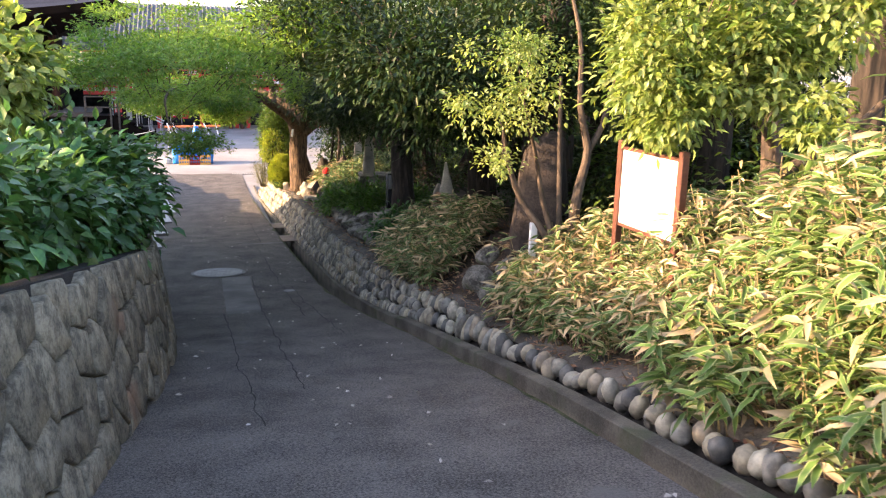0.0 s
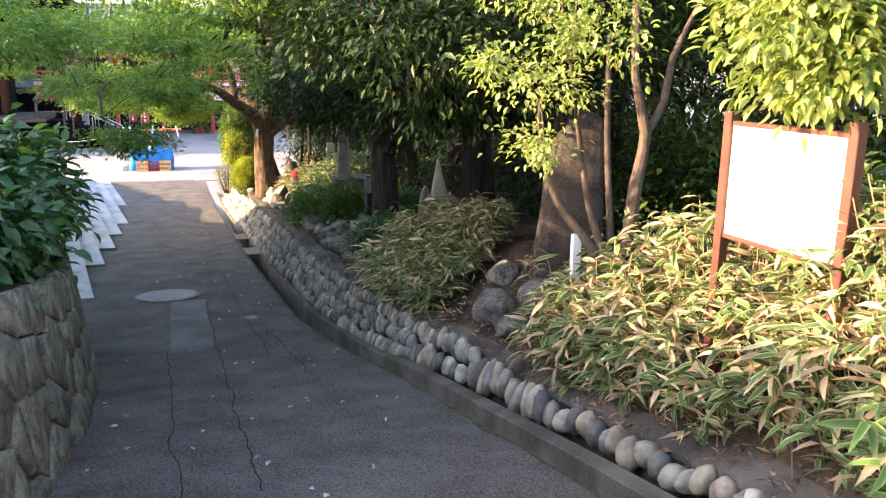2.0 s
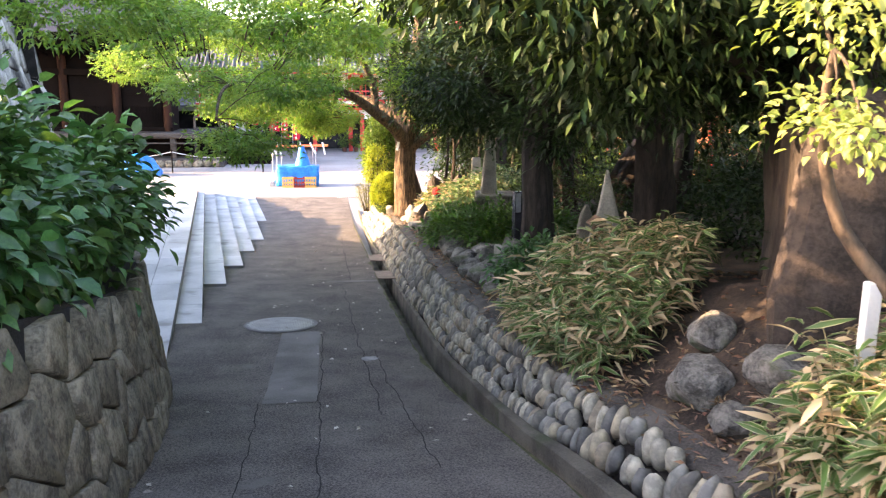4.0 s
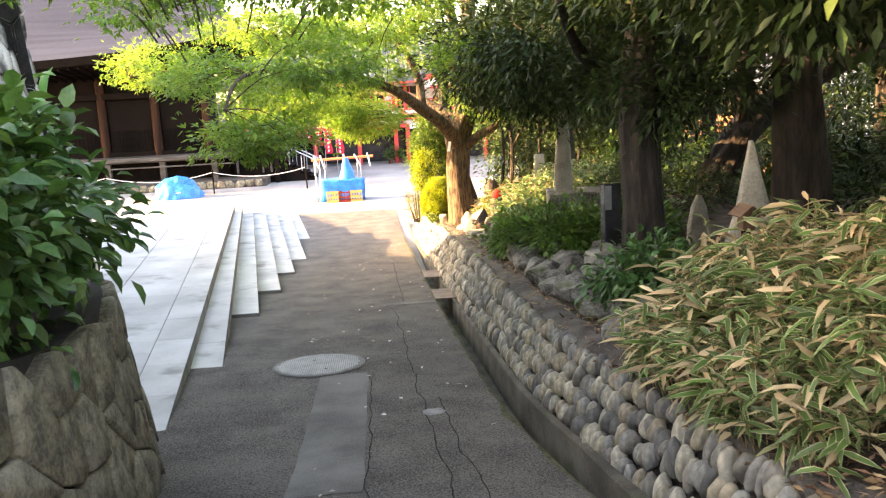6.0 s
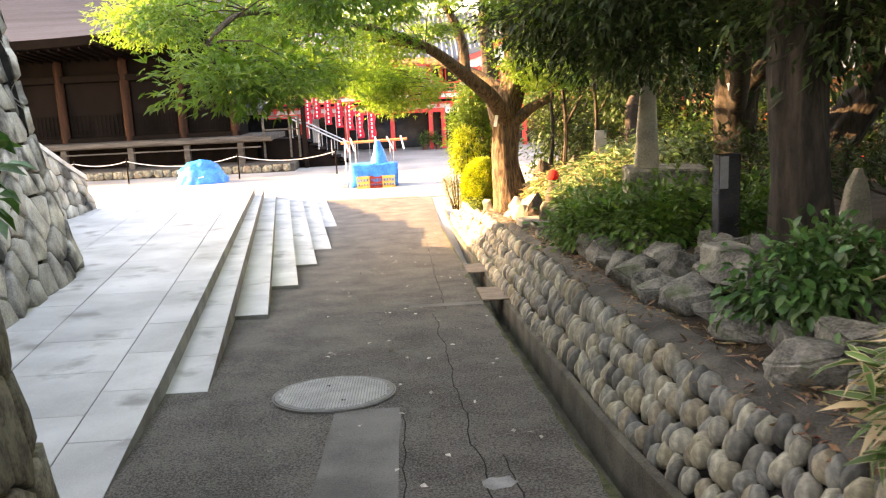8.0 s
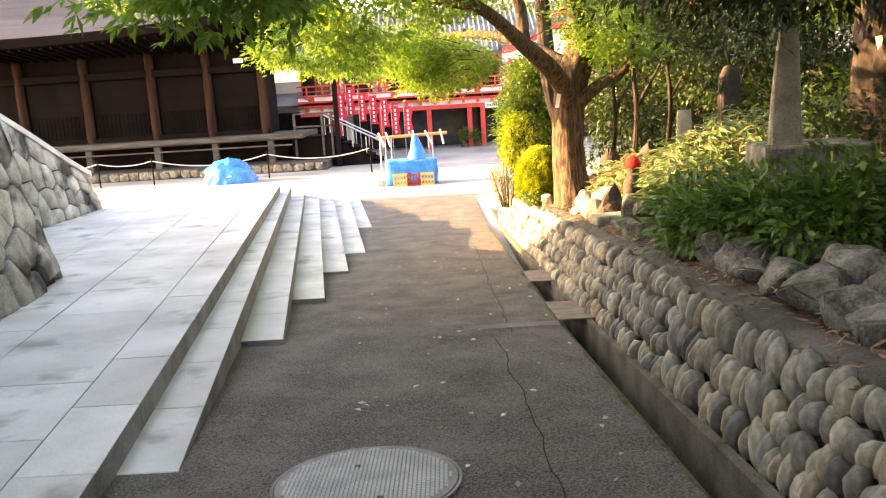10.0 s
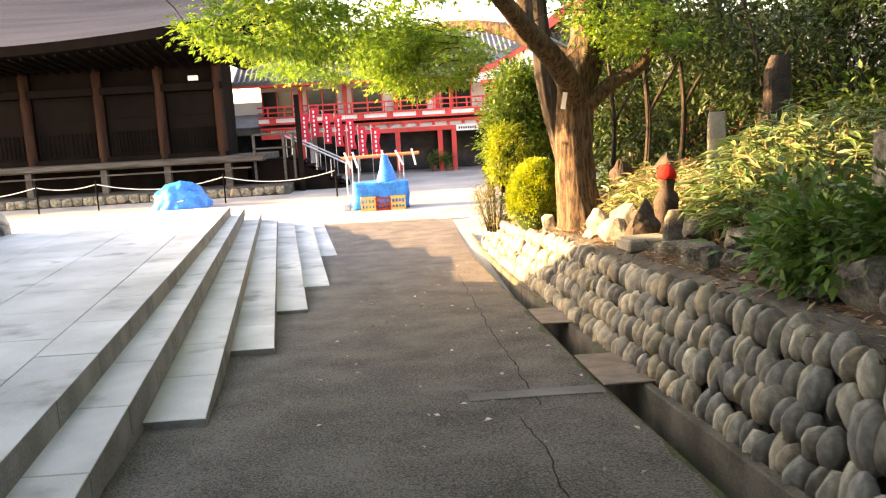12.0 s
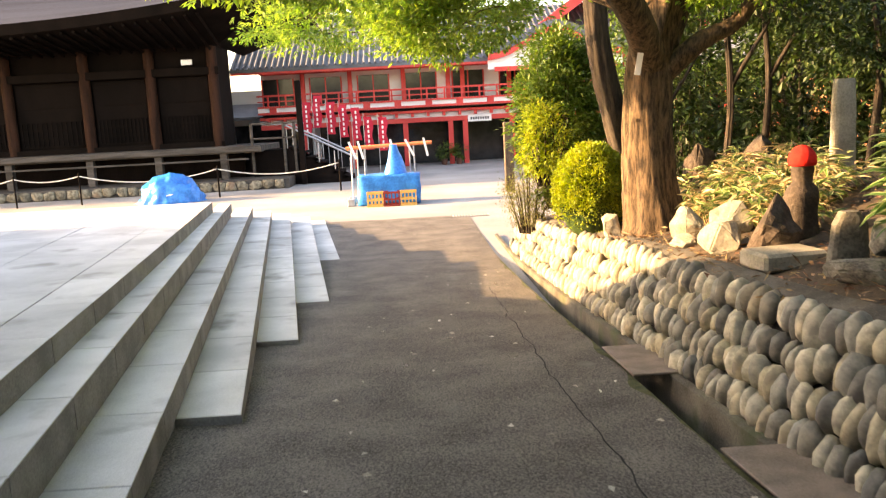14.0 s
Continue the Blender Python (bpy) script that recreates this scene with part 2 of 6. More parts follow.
GLASS_DK = mat("dark_window_and_recess", (0.012, 0.013, 0.014), (0.03, 0.03, 0.032), 2, 0.12, 0.0)
BLUE = mat("blue_tarpaulin", (0.003, 0.13, 0.42), (0.012, 0.25, 0.68), 2.5, 0.34, 0.4, 18)
CRATE = mat("yellow_crate_plastic", (0.58, 0.33, 0.08), (0.68, 0.42, 0.13), 4, 0.5, 0.05)
CRATE_RED = mat("dark_red_crate_plastic", (0.20, 0.02, 0.015), (0.28, 0.03, 0.02), 4, 0.5, 0.05)
POLE = mat("orange_wrapped_pole", (0.62, 0.16, 0.05), (0.74, 0.24, 0.09), 5, 0.6, 0.1)
STEEL = mat("galvanised_steel", (0.35, 0.35, 0.36), (0.50, 0.50, 0.51), 6, 0.45, 0.05, metal=0.7)
ROPE = mat("white_rope", (0.60, 0.58, 0.53), (0.74, 0.72, 0.67), 20, 0.9, 0.3)
BANNER = mat("red_banner_cloth", (0.50, 0.012, 0.035), (0.64, 0.03, 0.06), 3, 0.8, 0.1)
LANTERN_WOOD = mat("weathered_brown_board", (0.10, 0.055, 0.032), (0.20, 0.12, 0.075), 4, 0.85, 0.4, 40, stretch=(3, 0.5, 3))
CLOTH_RED = mat("red_knit_cloth", (0.60, 0.01, 0.01), (0.75, 0.025, 0.02), 20, 0.9, 0.6, 90)
INK = mat("dark_ink", (0.02, 0.02, 0.025), (0.04, 0.04, 0.045), 5, 0.7, 0)


# ---- building blocks ----
RNG = np.random.default_rng(7)
PATH_Y = [-12, 0, 4.2, 6.7, 9.6, 10.7, 12.1, 13.85, 15, 17.3, 19.7, 21.8, 24.5, 27.5, 30, 60]
PATH_Z = [5.4, 3.2, 2.42, 1.93, 1.42, 1.26, 1.09, 0.965, 0.86, 0.64, 0.43, 0.28, 0.10, -0.035, -0.054, -0.054]
EDGE_Y = [-12, 0, 3, 5, 7, 8.6, 11, 12.5, 14.7, 18, 21, 27, 40]
EDGE_X = [1.85, 1.88, 1.94, 2.02, 1.96, 1.86, 1.58, 1.46, 1.42, 1.38, 1.38, 1.26, 1.2]
TOP_Y = [-12, 0, 3, 5.6, 7.2, 8.4, 9.2, 10.7, 12.1, 13.2, 15.4, 16.7, 18.3, 20.5, 22, 24.5, 28, 60]
TOP_Z = [5.6, 3.38, 2.83, 2.34, 2.11, 2.01, 1.92, 1.72, 1.63, 1.54, 1.40, 1.34, 1.18, 1.02, 0.95, 0.72, 0.50, 0.45]


def soft(y, ys, zs, w=0.7):
    return float(sum(np.interp(y + d * w, ys, zs) for d in (-1, -0.5, 0, 0.5, 1)) / 5)


def path_z(y):
    return soft(y, PATH_Y, PATH_Z)


def edge_x(y):
    return soft(y, EDGE_Y, EDGE_X)


def gutter(y):
    return 0.20 * min(1.0, max(0.0, (y - 9.0) / 2.0)) + 0.015


def kerb_w(y):
    return 0.12 - 0.055 * min(1.0, max(0.0, (y - 8.0) / 3.0))


def foot_x(y):
    return edge_x(y) + gutter(y) + kerb_w(y) - 0.01


def top_z(y):
    return soft(y, TOP_Y, TOP_Z)


def top_x(y):
    return foot_x(y) + 0.24


def garden_z(x, y):
    near = min(1.0, max(0.0, (11.5 - y) / 3))
    rise = min(0.55 + 0.2 * near, (0.26 + 0.55 * near) * max(0.0, x - top_x(y) - 0.1))
    z = top_z(y) - 0.03 + rise + 0.05 * noise.noise((x * 1.3, y * 1.3, 0.0))
    if y > 27.5:
        z = z + (-0.12 - z) * min(1.0, (y - 27.5) / 2.5)
    return z


def mesh_from(name, verts, faces, material, smooth=False, uv=None):
    me = bpy.data.meshes.new(name)
    me.from_pydata([tuple(map(float, v)) for v in verts], [], faces)
    me.materials.append(material)
    if smooth:
        me.polygons.foreach_set("use_smooth", [True] * len(me.polygons))
    me.update()
    return me


def put(name, me, parent=None, label="", category="", group="", kind=""):
    ob = new(name, me)
    if parent:
        ob.parent = parent
        ob.matrix_parent_inverse = parent.matrix_world.inverted() if parent.matrix_basis != Matrix() else Matrix()
    return tagged(ob, label, category, group, kind)


def part(name, bm, material, parent=None, label="", smooth=False):
    me = bpy.data.meshes.new(name)
    bmesh.ops.recalc_face_normals(bm, faces=bm.faces)
    bm.to_mesh(me)
    bm.free()
    me.materials.append(material)
    if smooth:
        me.polygons.foreach_set("use_smooth", [True] * len(me.polygons))
    return put(name, me, parent, label)


def thing(name, at, label, category, group="", kind="", turn=0.0):
    """An Empty at the thing's base; parts are built round the origin and moved with it."""
    ob = new(name)
    ob.empty_display_size = 0.2
    ob.matrix_basis = pose(*at, 0, 0, turn)
    return tagged(ob, label, category, group, kind)


def sub(name, bm, material, parent, label="", smooth=False):
    """A part in its thing's own coordinates."""
    ob = part(name, bm, material, None, label, smooth)
    ob.parent = parent
    return ob


def box(bm, a, b, bevel=0.0, turn=None):
    a, b = Vector(a), Vector(b)
    m = Matrix.Translation((a + b) / 2) @ (turn or Matrix()) @ Matrix.Diagonal((*(b - a), 1))
    made = bmesh.ops.create_cube(bm, size=1, matrix=m)
    if bevel:
        edges = {e for v in made["verts"] for e in v.link_edges}
        bmesh.ops.bevel(bm, geom=list(edges), offset=bevel, segments=1, affect="EDGES")
    return bm


def boxed(a, b, bevel=0.0):
    return box(bmesh.new(), a, b, bevel)


def rod(bm, a, b, r, r2=None, seg=8):
    a, b = Vector(a), Vector(b)
    q = (b - a).to_track_quat("Z", "Y").to_matrix().to_4x4()
    bmesh.ops.create_cone(bm, cap_ends=True, segments=seg, radius1=r, radius2=r if r2 is None else r2, depth=(b - a).length, matrix=Matrix.Translation((a + b) / 2) @ q)
    return bm


def tube(points, radii, seg=10, rough=0.0, seed=0.0, ridge=0.0):
    """Verts and faces of a bent, tapered, slightly lumpy tube."""
    pts = [Vector(p) for p in points]
    dense, rr = [], []
    for i in range(len(pts) - 1):
        p0, p1, p2, p3 = pts[max(i - 1, 0)], pts[i], pts[i + 1], pts[min(i + 2, len(pts) - 1)]
        k = max(2, int((p2 - p1).length / 0.14))
        k = min(k, 14)
        for j in range(k):
            u = j / k
            dense.append(0.5 * ((2 * p1) + (p2 - p0) * u + (2 * p0 - 5 * p1 + 4 * p2 - p3) * u * u + (3 * p1 - p0 - 3 * p2 + p3) * u ** 3))
            rr.append(radii[i] + (radii[i + 1] - radii[i]) * u)
    dense.append(pts[-1])
    rr.append(radii[-1])
    verts, faces = [], []
    for i, (p, r) in enumerate(zip(dense, rr)):
        d = (dense[min(i + 1, len(dense) - 1)] - dense[max(i - 1, 0)]).normalized()
        side = d.cross(Vector((0.31, 0.95, 0.05))).normalized()
        up = side.cross(d)
        for j in range(seg):
            a = 2 * math.pi * j / seg
            o = side * math.cos(a) + up * math.sin(a)
            w = 1 + ridge * abs(noise.noise((math.cos(a) * 8 + seed, math.sin(a) * 8, p.z * 2.0))) + rough * noise.noise((o.x * 1.9 + seed, o.y * 1.9 + p.z * 0.9, o.z + p.x * 0.8))
            verts.append(p + o * r * w)
            if i:
                b, c = (i - 1) * seg, i * seg
                k = (j + 1) % seg
                faces.append((b + j, b + k, c + k, c + j))
    faces.append(tuple(range(seg))[::-1])
    faces.append(tuple(range(len(verts) - seg, len(verts))))
    return verts, faces


def tube_part(name, points, radii, material, parent=None, seg=10, rough=0.0, seed=0.0, label=""):
    v, f = tube(points, radii, seg, rough, seed)
    return put(name, mesh_from(name, v, f, material, True), parent, label)


def leaf_mesh(name, centres, ways, length, width, material, full=False, spread=0.35, bend=0.25):
    """Many leaves in one mesh: each a folded blade at its centre, pointing along its way. full: with rib, margin and a bend."""
    n = len(centres)
    c = np.asarray(centres, float)
    d = np.asarray(ways, float)
    d = d / np.maximum(np.linalg.norm(d, axis=1, keepdims=True), 1e-6)
    ref = RNG.normal(size=(n, 3)) * spread + np.array([0, 0, 1.0])
    s = np.cross(d, ref)
    s = s / np.maximum(np.linalg.norm(s, axis=1, keepdims=True), 1e-6)
    u = np.cross(s, d)
    L = length * RNG.uniform(0.65, 1.25, (n, 1))
    W = width * RNG.uniform(0.7, 1.2, (n, 1)) * 0.5
    if full:
        lift = W * 0.45
        k = bend * L * RNG.uniform(0.3, 1.3, (n, 1))
        base = c
        m1, m2, tip = c + d * L * 0.33, c + d * L * 0.68 - u * k * 0.35, c + d * L - u * k
        l1, r1 = m1 + s * W + u * lift, m1 - s * W + u * lift
        l2, r2 = m2 + s * W * 0.82 + u * lift, m2 - s * W * 0.82 + u * lift
        verts = np.stack([base, m1, m2, tip, l1, l2, r1, r2], 1).reshape(-1, 3)
        tri = np.array([[0, 1, 4], [1, 2, 5], [1, 5, 4], [2, 3, 5], [0, 6, 1], [1, 6, 7], [1, 7, 2], [2, 7, 3]])
        e = np.array([0.7, 0, 0, 0.7, 1, 1, 1, 1.0])
        per = 8
    else:
        a = c
        verts = np.stack([a, a + d * L * 0.45 + s * W + u * W * 0.4, a + d * L, a + d * L * 0.45 - s * W + u * W * 0.4], 1).reshape(-1, 3)
        tri = np.array([[0, 2, 1], [0, 3, 2]])
        per = 4
    faces = (tri[None] + (np.arange(n) * per)[:, None, None]).reshape(-1, 3)
    me = bpy.data.meshes.new(name)
    me.vertices.add(len(verts))
    me.vertices.foreach_set("co", verts.astype(np.float32).ravel())
    me.loops.add(faces.size)
    me.loops.foreach_set("vertex_index", faces.astype(np.int32).ravel())
    me.polygons.add(len(faces))
    me.polygons.foreach_set("loop_start", np.arange(0, faces.size, 3, dtype=np.int32))
    if full:
        lay = me.uv_layers.new(name="UVMap")
        ev = e[faces.ravel() % 8]
        lay.data.foreach_set("uv", np.stack([ev, ev * 0], 1).astype(np.float32).ravel())
    me.update(calc_edges=True)
    me.validate()
    me.materials.append(material)
    return me


def clumps(regions, leaves_each, clump_r, flat=0.7):
    """Leaf places and ways in clumps spread over ellipsoids (centre, radii, number of clumps), mostly near their skins."""
    cs, ws, mids = [], [], []
    for centre, radii, count in regions:
        for _ in range(count):
            o = RNG.normal(size=3)
            o = o / np.linalg.norm(o) * RNG.uniform(0.35, 1.0) ** 0.5
            mid = np.array(centre) + o * np.array(radii)
            r = clump_r * RNG.uniform(0.6, 1.35)
            p = RNG.normal(size=(leaves_each, 3)) * np.array([r, r, r * flat]) * 0.5
            w = p / r + RNG.normal(size=(leaves_each, 3)) * 0.5 + o * 0.5 + np.array([0, 0, -0.25])
            cs.append(mid + p)
            ws.append(w)
            mids.append(mid)
    return np.concatenate(cs), np.concatenate(ws), mids


def tree(name, label, trunk, radii, limbs, regions, leaves_each, clump_r, length, width, bark, leaf, group="", category="tree", rough=0.25, full=False, twig_share=0.3, flat=0.7, crown_label="", palmate=False):
    base = Vector(trunk[0])
    root = thing(name, base, label, category, group)
    shift = lambda ps: [Vector(p) - base for p in ps]
    v, f = tube(shift(trunk), radii, 60, rough, base.x * 3 + base.y, 0.16)
    put("trunk", mesh_from("trunk", v, f, bark, True)).parent = root
    ends = [Vector(trunk[-1])]
    for pts, r in limbs:
        v, f = tube(shift(pts), r, 8, 0.15, base.y)
        put("limb", mesh_from("limb", v, f, bark, True)).parent = root
        ends += [Vector(p) for p in pts[1:]]
    if regions:
        c, w, mids = clumps(regions, leaves_each, clump_r, flat)
        if palmate:
            d = w / np.linalg.norm(w, axis=1, keepdims=True)
            s = np.cross(d, RNG.normal(size=d.shape) * 0.4 + np.array([0, 0, 1.0]))
            c, w = np.concatenate([c, c, c]), np.concatenate([d, d * 0.7 + s * 0.8, d * 0.7 - s * 0.8])
        put("crown", leaf_mesh("crown", c - np.array(base), w, length, width, leaf, full), None, crown_label).parent = root
        vs, fs = [], []
        for m in mids:
            if RNG.random() > twig_share:
                continue
            m = Vector(m)
            e = min(ends, key=lambda q: (q - m).length)
            if (e - m).length > 0.9:
                e = m.lerp(e, 0.45 / (e - m).length)
            mid = e.lerp(m, 0.5) + Vector((0, 0, 0.12 * (m - e).length))
            v, f = tube(shift([e, mid, m]), [0.009, 0.006, 0.003], 3)
            k = len(vs)
            vs += v
            fs += [tuple(i + k for i in q) for q in f]
        if vs:
            put("twig_spray", mesh_from("twig_spray", vs, fs, bark, True), None, kind="stuff").parent = root
    return root


def rock_mesh(name, size, material, seed, points=22, rough=0.35):
    """An angular rock: the hull of scattered points, its edges worn."""
    bm = bmesh.new()
    g = np.random.default_rng(int(seed * 1000))
    for _ in range(points):
        d = g.normal(size=3)
        d = d / np.linalg.norm(d) * g.uniform(0.82, 1.12)
        bm.verts.new(d * np.array(size))
    hull = bmesh.ops.convex_hull(bm, input=bm.verts[:])
    bmesh.ops.delete(bm, geom=[v for v in bm.verts if not v.link_faces], context="VERTS")
    bmesh.ops.bevel(bm, geom=bm.edges[:], offset=0.09 * min(size), segments=2, affect="EDGES", clamp_overlap=True)
    bmesh.ops.triangulate(bm, faces=bm.faces[:])
    long = 0.35 * min(size)
    for _ in range(2):
        bmesh.ops.subdivide_edges(bm, edges=[e for e in bm.edges if e.calc_length() > long], cuts=1)
        bmesh.ops.triangulate(bm, faces=bm.faces[:])
    for v in bm.verts:
        q = v.co / min(size)
        v.co *= 1 + rough * (0.28 * noise.noise(q * 1.4 + Vector((seed, 0, 0))) + 0.16 * noise.noise(q * 3.7 + Vector((0, seed, 0))) + 0.07 * noise.noise(q * 9))
    me = bpy.data.meshes.new(name)
    bmesh.ops.recalc_face_normals(bm, faces=bm.faces)
    bm.to_mesh(me)
    bm.free()
    me.materials.append(material)
    return me


def cells(width, height, size, jitter, aspect=1.25):
    """Irregular polygons that fill a strip: each seed's half-plane cell among its neighbours."""
    nx, ny = max(1, round(width / (size * aspect))), max(1, round(height / size))
    sx, sy = width / nx, height / ny
    seeds = {}
    for i in range(-1, nx + 1):
        for j in range(-1, ny + 1):
            seeds[i, j] = ((i + 0.5 + (0.5 if j % 2 else 0) - 0.25 + RNG.uniform(-jitter, jitter)) * sx, (j + 0.5 + RNG.uniform(-jitter, jitter)) * sy)
    out = []
    for i in range(nx):
        for j in range(ny):
            cx, cy = seeds[i, j]
            poly = [(max(0, cx - 2 * sx), max(0, cy - 2 * sy)), (min(width, cx + 2 * sx), max(0, cy - 2 * sy)), (min(width, cx + 2 * sx), min(height, cy + 2 * sy)), (max(0, cx - 2 * sx), min(height, cy + 2 * sy))]
            for a in range(i - 2, i + 3):
                for b in range(j - 2, j + 3):
                    if (a, b) == (i, j) or (a, b) not in seeds:
                        continue
                    qx, qy = seeds[a, b]
                    mx, my, nx_, ny_ = (cx + qx) / 2, (cy + qy) / 2, qx - cx, qy - cy
                    side = [(p[0] - mx) * nx_ + (p[1] - my) * ny_ for p in poly]
                    cut = []
                    for k in range(len(poly)):
                        p, q, s, t = poly[k - 1], poly[k], side[k - 1], side[k]
                        if s * t < 0:
                            u = s / (s - t)
                            cut.append((p[0] + (q[0] - p[0]) * u, p[1] + (q[1] - p[1]) * u))
                        if t <= 0:
                            cut.append(q)
                    poly = cut
                    if len(poly) < 3:
                        break
                if len(poly) < 3:
                    break
            if len(poly) >= 3:
                out.append(poly)
    return out


def masonry(parent, place, width, height, size, joint, depth, material, jitter=0.33, name="stone"):
    """Stones as parts on a curved wall face: place(s, h) gives the point and the outward way; h runs from 0 to 1 of the local height."""
    for poly in cells(width, height, size, jitter):
        cx, cy = sum(p[0] for p in poly) / len(poly), sum(p[1] for p in poly) / len(poly)
        proud = depth * RNG.uniform(0.65, 1.25)
        rings = []
        for inset, out in ((joint, -0.05), (joint * 1.05, proud * 0.72), (joint * 1.9, proud * 0.98)):
            ring = []
            for x, y in poly:
                l = math.hypot(x - cx, y - cy) or 1
                k = max(0.1, (l - inset) / l)
                p, o = place(cx + (x - cx) * k, cy + (y - cy) * k)
                ring.append(p + o * (out + 0.02 * noise.noise(p * 8)))
            rings.append(ring)
        p, o = place(cx, cy)
        verts = [v for r in rings for v in r] + [p + o * proud * RNG.uniform(0.9, 1.12)]
        n = len(poly)
        faces = []
        for r in range(2):
            faces += [(r * n + k, r * n + (k + 1) % n, (r + 1) * n + (k + 1) % n, (r + 1) * n + k) for k in range(n)]
        faces += [(2 * n + k, 2 * n + (k + 1) % n, 3 * n) for k in range(n)]
        me = mesh_from(name, verts, faces, material, True)
        put(name, me).parent = parent


def follow(points):
    """A polyline by arc length: returns its length and a function s -> (x, y, left normal)."""
    pts = [Vector((x, y)) for x, y in points]
    acc = [0.0]
    for a, b in zip(pts, pts[1:]):
        acc.append(acc[-1] + (b - a).length)

    def at(s):
        s = min(max(s, 0), acc[-1])
        x, y = np.interp(s, acc, [p.x for p in pts]), np.interp(s, acc, [p.y for p in pts])
        e = 0.12
        dx = np.interp(s + e, acc, [p.x for p in pts]) - np.interp(s - e, acc, [p.x for p in pts])
        dy = np.interp(s + e, acc, [p.y for p in pts]) - np.interp(s - e, acc, [p.y for p in pts])
        l = math.hypot(dx, dy) or 1
        return float(x), float(y), Vector((dy / l, -dx / l, 0))
    return acc[-1], at


# ---- ground, path, gutter ----
COURT_Z = -0.06
gv = [(-400, -400, COURT_Z - 0.5), (400, -400, COURT_Z - 0.5), (400, 28, COURT_Z), (400, 400, COURT_Z), (-400, 400, COURT_Z), (-400, 28, COURT_Z)]
put("ground", mesh_from("ground", gv, [(0, 1, 2, 5), (5, 2, 3, 4)], COURT), None, "pale level court paving reaching into the distance", "ground", kind="structure")

v, f = [], []
ys = np.arange(-11, 33.3, 0.2)
NX = 24
for i, y in enumerate(ys):
    for j in range(NX + 1):
        x = -2.2 + (edge_x(y) + 2.2) * j / NX
        v.append((x, y, path_z(y) + 0.008 * noise.noise((x * 1.7, y * 1.7, 3.0))))
    if i:
        f += [((i - 1) * (NX + 1) + j, (i - 1) * (NX + 1) + j + 1, i * (NX + 1) + j + 1, i * (NX + 1) + j) for j in range(NX)]
put("path", mesh_from("path", v, f, ASPHALT, True), None, "worn dark asphalt path sloping down between stone walls", "path", kind="structure")


def sheet_on_path(x0, x1, y0, y1, lift, wob=0.02, n=10):
    """A thin patch that follows the path's surface, with an uneven outline."""
    vs, fs = [], []
    for i in range(n + 1):
        y = y0 + (y1 - y0) * i / n
        a = x0(y) if callable(x0) else x0
        b = x1(y) if callable(x1) else x1
        a, b = a + wob * noise.noise((y * 3, 1, 0)), b + wob * noise.noise((y * 3, 7, 0))
        for k in range(5):
            x = a + (b - a) * k / 4
            vs.append((x, y, path_z(y) + lift + 0.008 * noise.noise((x * 1.7, y * 1.7, 3.0))))
        if i:
            fs += [((i - 1) * 5 + k, (i - 1) * 5 + k + 1, i * 5 + k + 1, i * 5 + k) for k in range(4)]
    return vs, fs


def path_patch(label, *a, material=PATCH, **k):
    vs, fs = sheet_on_path(*a, **k)
    put("path_patch", mesh_from("path_patch", vs, fs, material), None, label, "patch", kind="structure")


path_patch("pale repaired strip in the asphalt below the manhole", -0.03, 0.42, 10.5, 13.5, 0.005)
bv = [(0.95, 12.1, path_z(12.1) + 0.012)] + [(0.95 + (0.10 + 0.05 * noise.noise((k * 1.7, 0, 0))) * math.cos(k * 0.524), 12.1 + (0.06 + 0.04 * noise.noise((k * 2.3, 5, 0))) * math.sin(k * 0.524), path_z(12.1) + 0.009) for k in range(12)]
put("path_patch", mesh_from("path_patch", bv, [(0, 1 + k, 1 + (k + 1) % 12) for k in range(12)], PATCH_PALE), None, "small pale worn patch in the asphalt", "patch", kind="structure")
path_patch("narrow concrete strip across the asphalt by the gutter", 0.50, 1.36, 17.42, 17.62, 0.005, 0.05, n=4)
path_patch("mossy seam at the foot of the kerb", lambda y: edge_x(y) - 0.012 - 0.09 * max(0.0, noise.noise((y * 1.9, 3, 0)) + 0.15), lambda y: edge_x(y) - 0.004, 4.0, 27, 0.004, 0.0, 180, material=MOSS)


def crack(points, w):
    vs, fs = [], []
    for i, (x, y) in enumerate(points):
        ww = w * (0.6 + 0.8 * abs(noise.noise((x * 5, y * 5, 0))))
        for s in (-1, 1):
            vs.append((x + s * ww, y, path_z(y) + 0.0045 + 0.008 * noise.noise((x * 1.7, y * 1.7, 3.0))))
        if i:
            fs.append((2 * i - 2, 2 * i - 1, 2 * i + 1, 2 * i))
    return vs, fs


for x0, x1, y0, y1 in ((0.45, 0.45, 6.0, 13.4), (0.95, 0.75, 10.0, 17.0), (0.9, 0.85, 17.2, 24.5), (0.05, -0.05, 5.0, 10.6), (1.2, 1.0, 8.6, 12.6)):
    yy = np.arange(y0, y1, 0.08)
    pts = [(x0 + (x1 - x0) * (y - y0) / (y1 - y0) + 0.05 * noise.noise((y * 2.2, x0 * 9, 0)) + 0.015 * noise.noise((y * 9, x0, 0)), y) for y in yy]
    cv, cf = crack(pts, 0.0058)
    put("path_crack", mesh_from("path_crack", cv, cf, DARK_GAP), None, "dark crack in the asphalt", "crack", kind="structure")

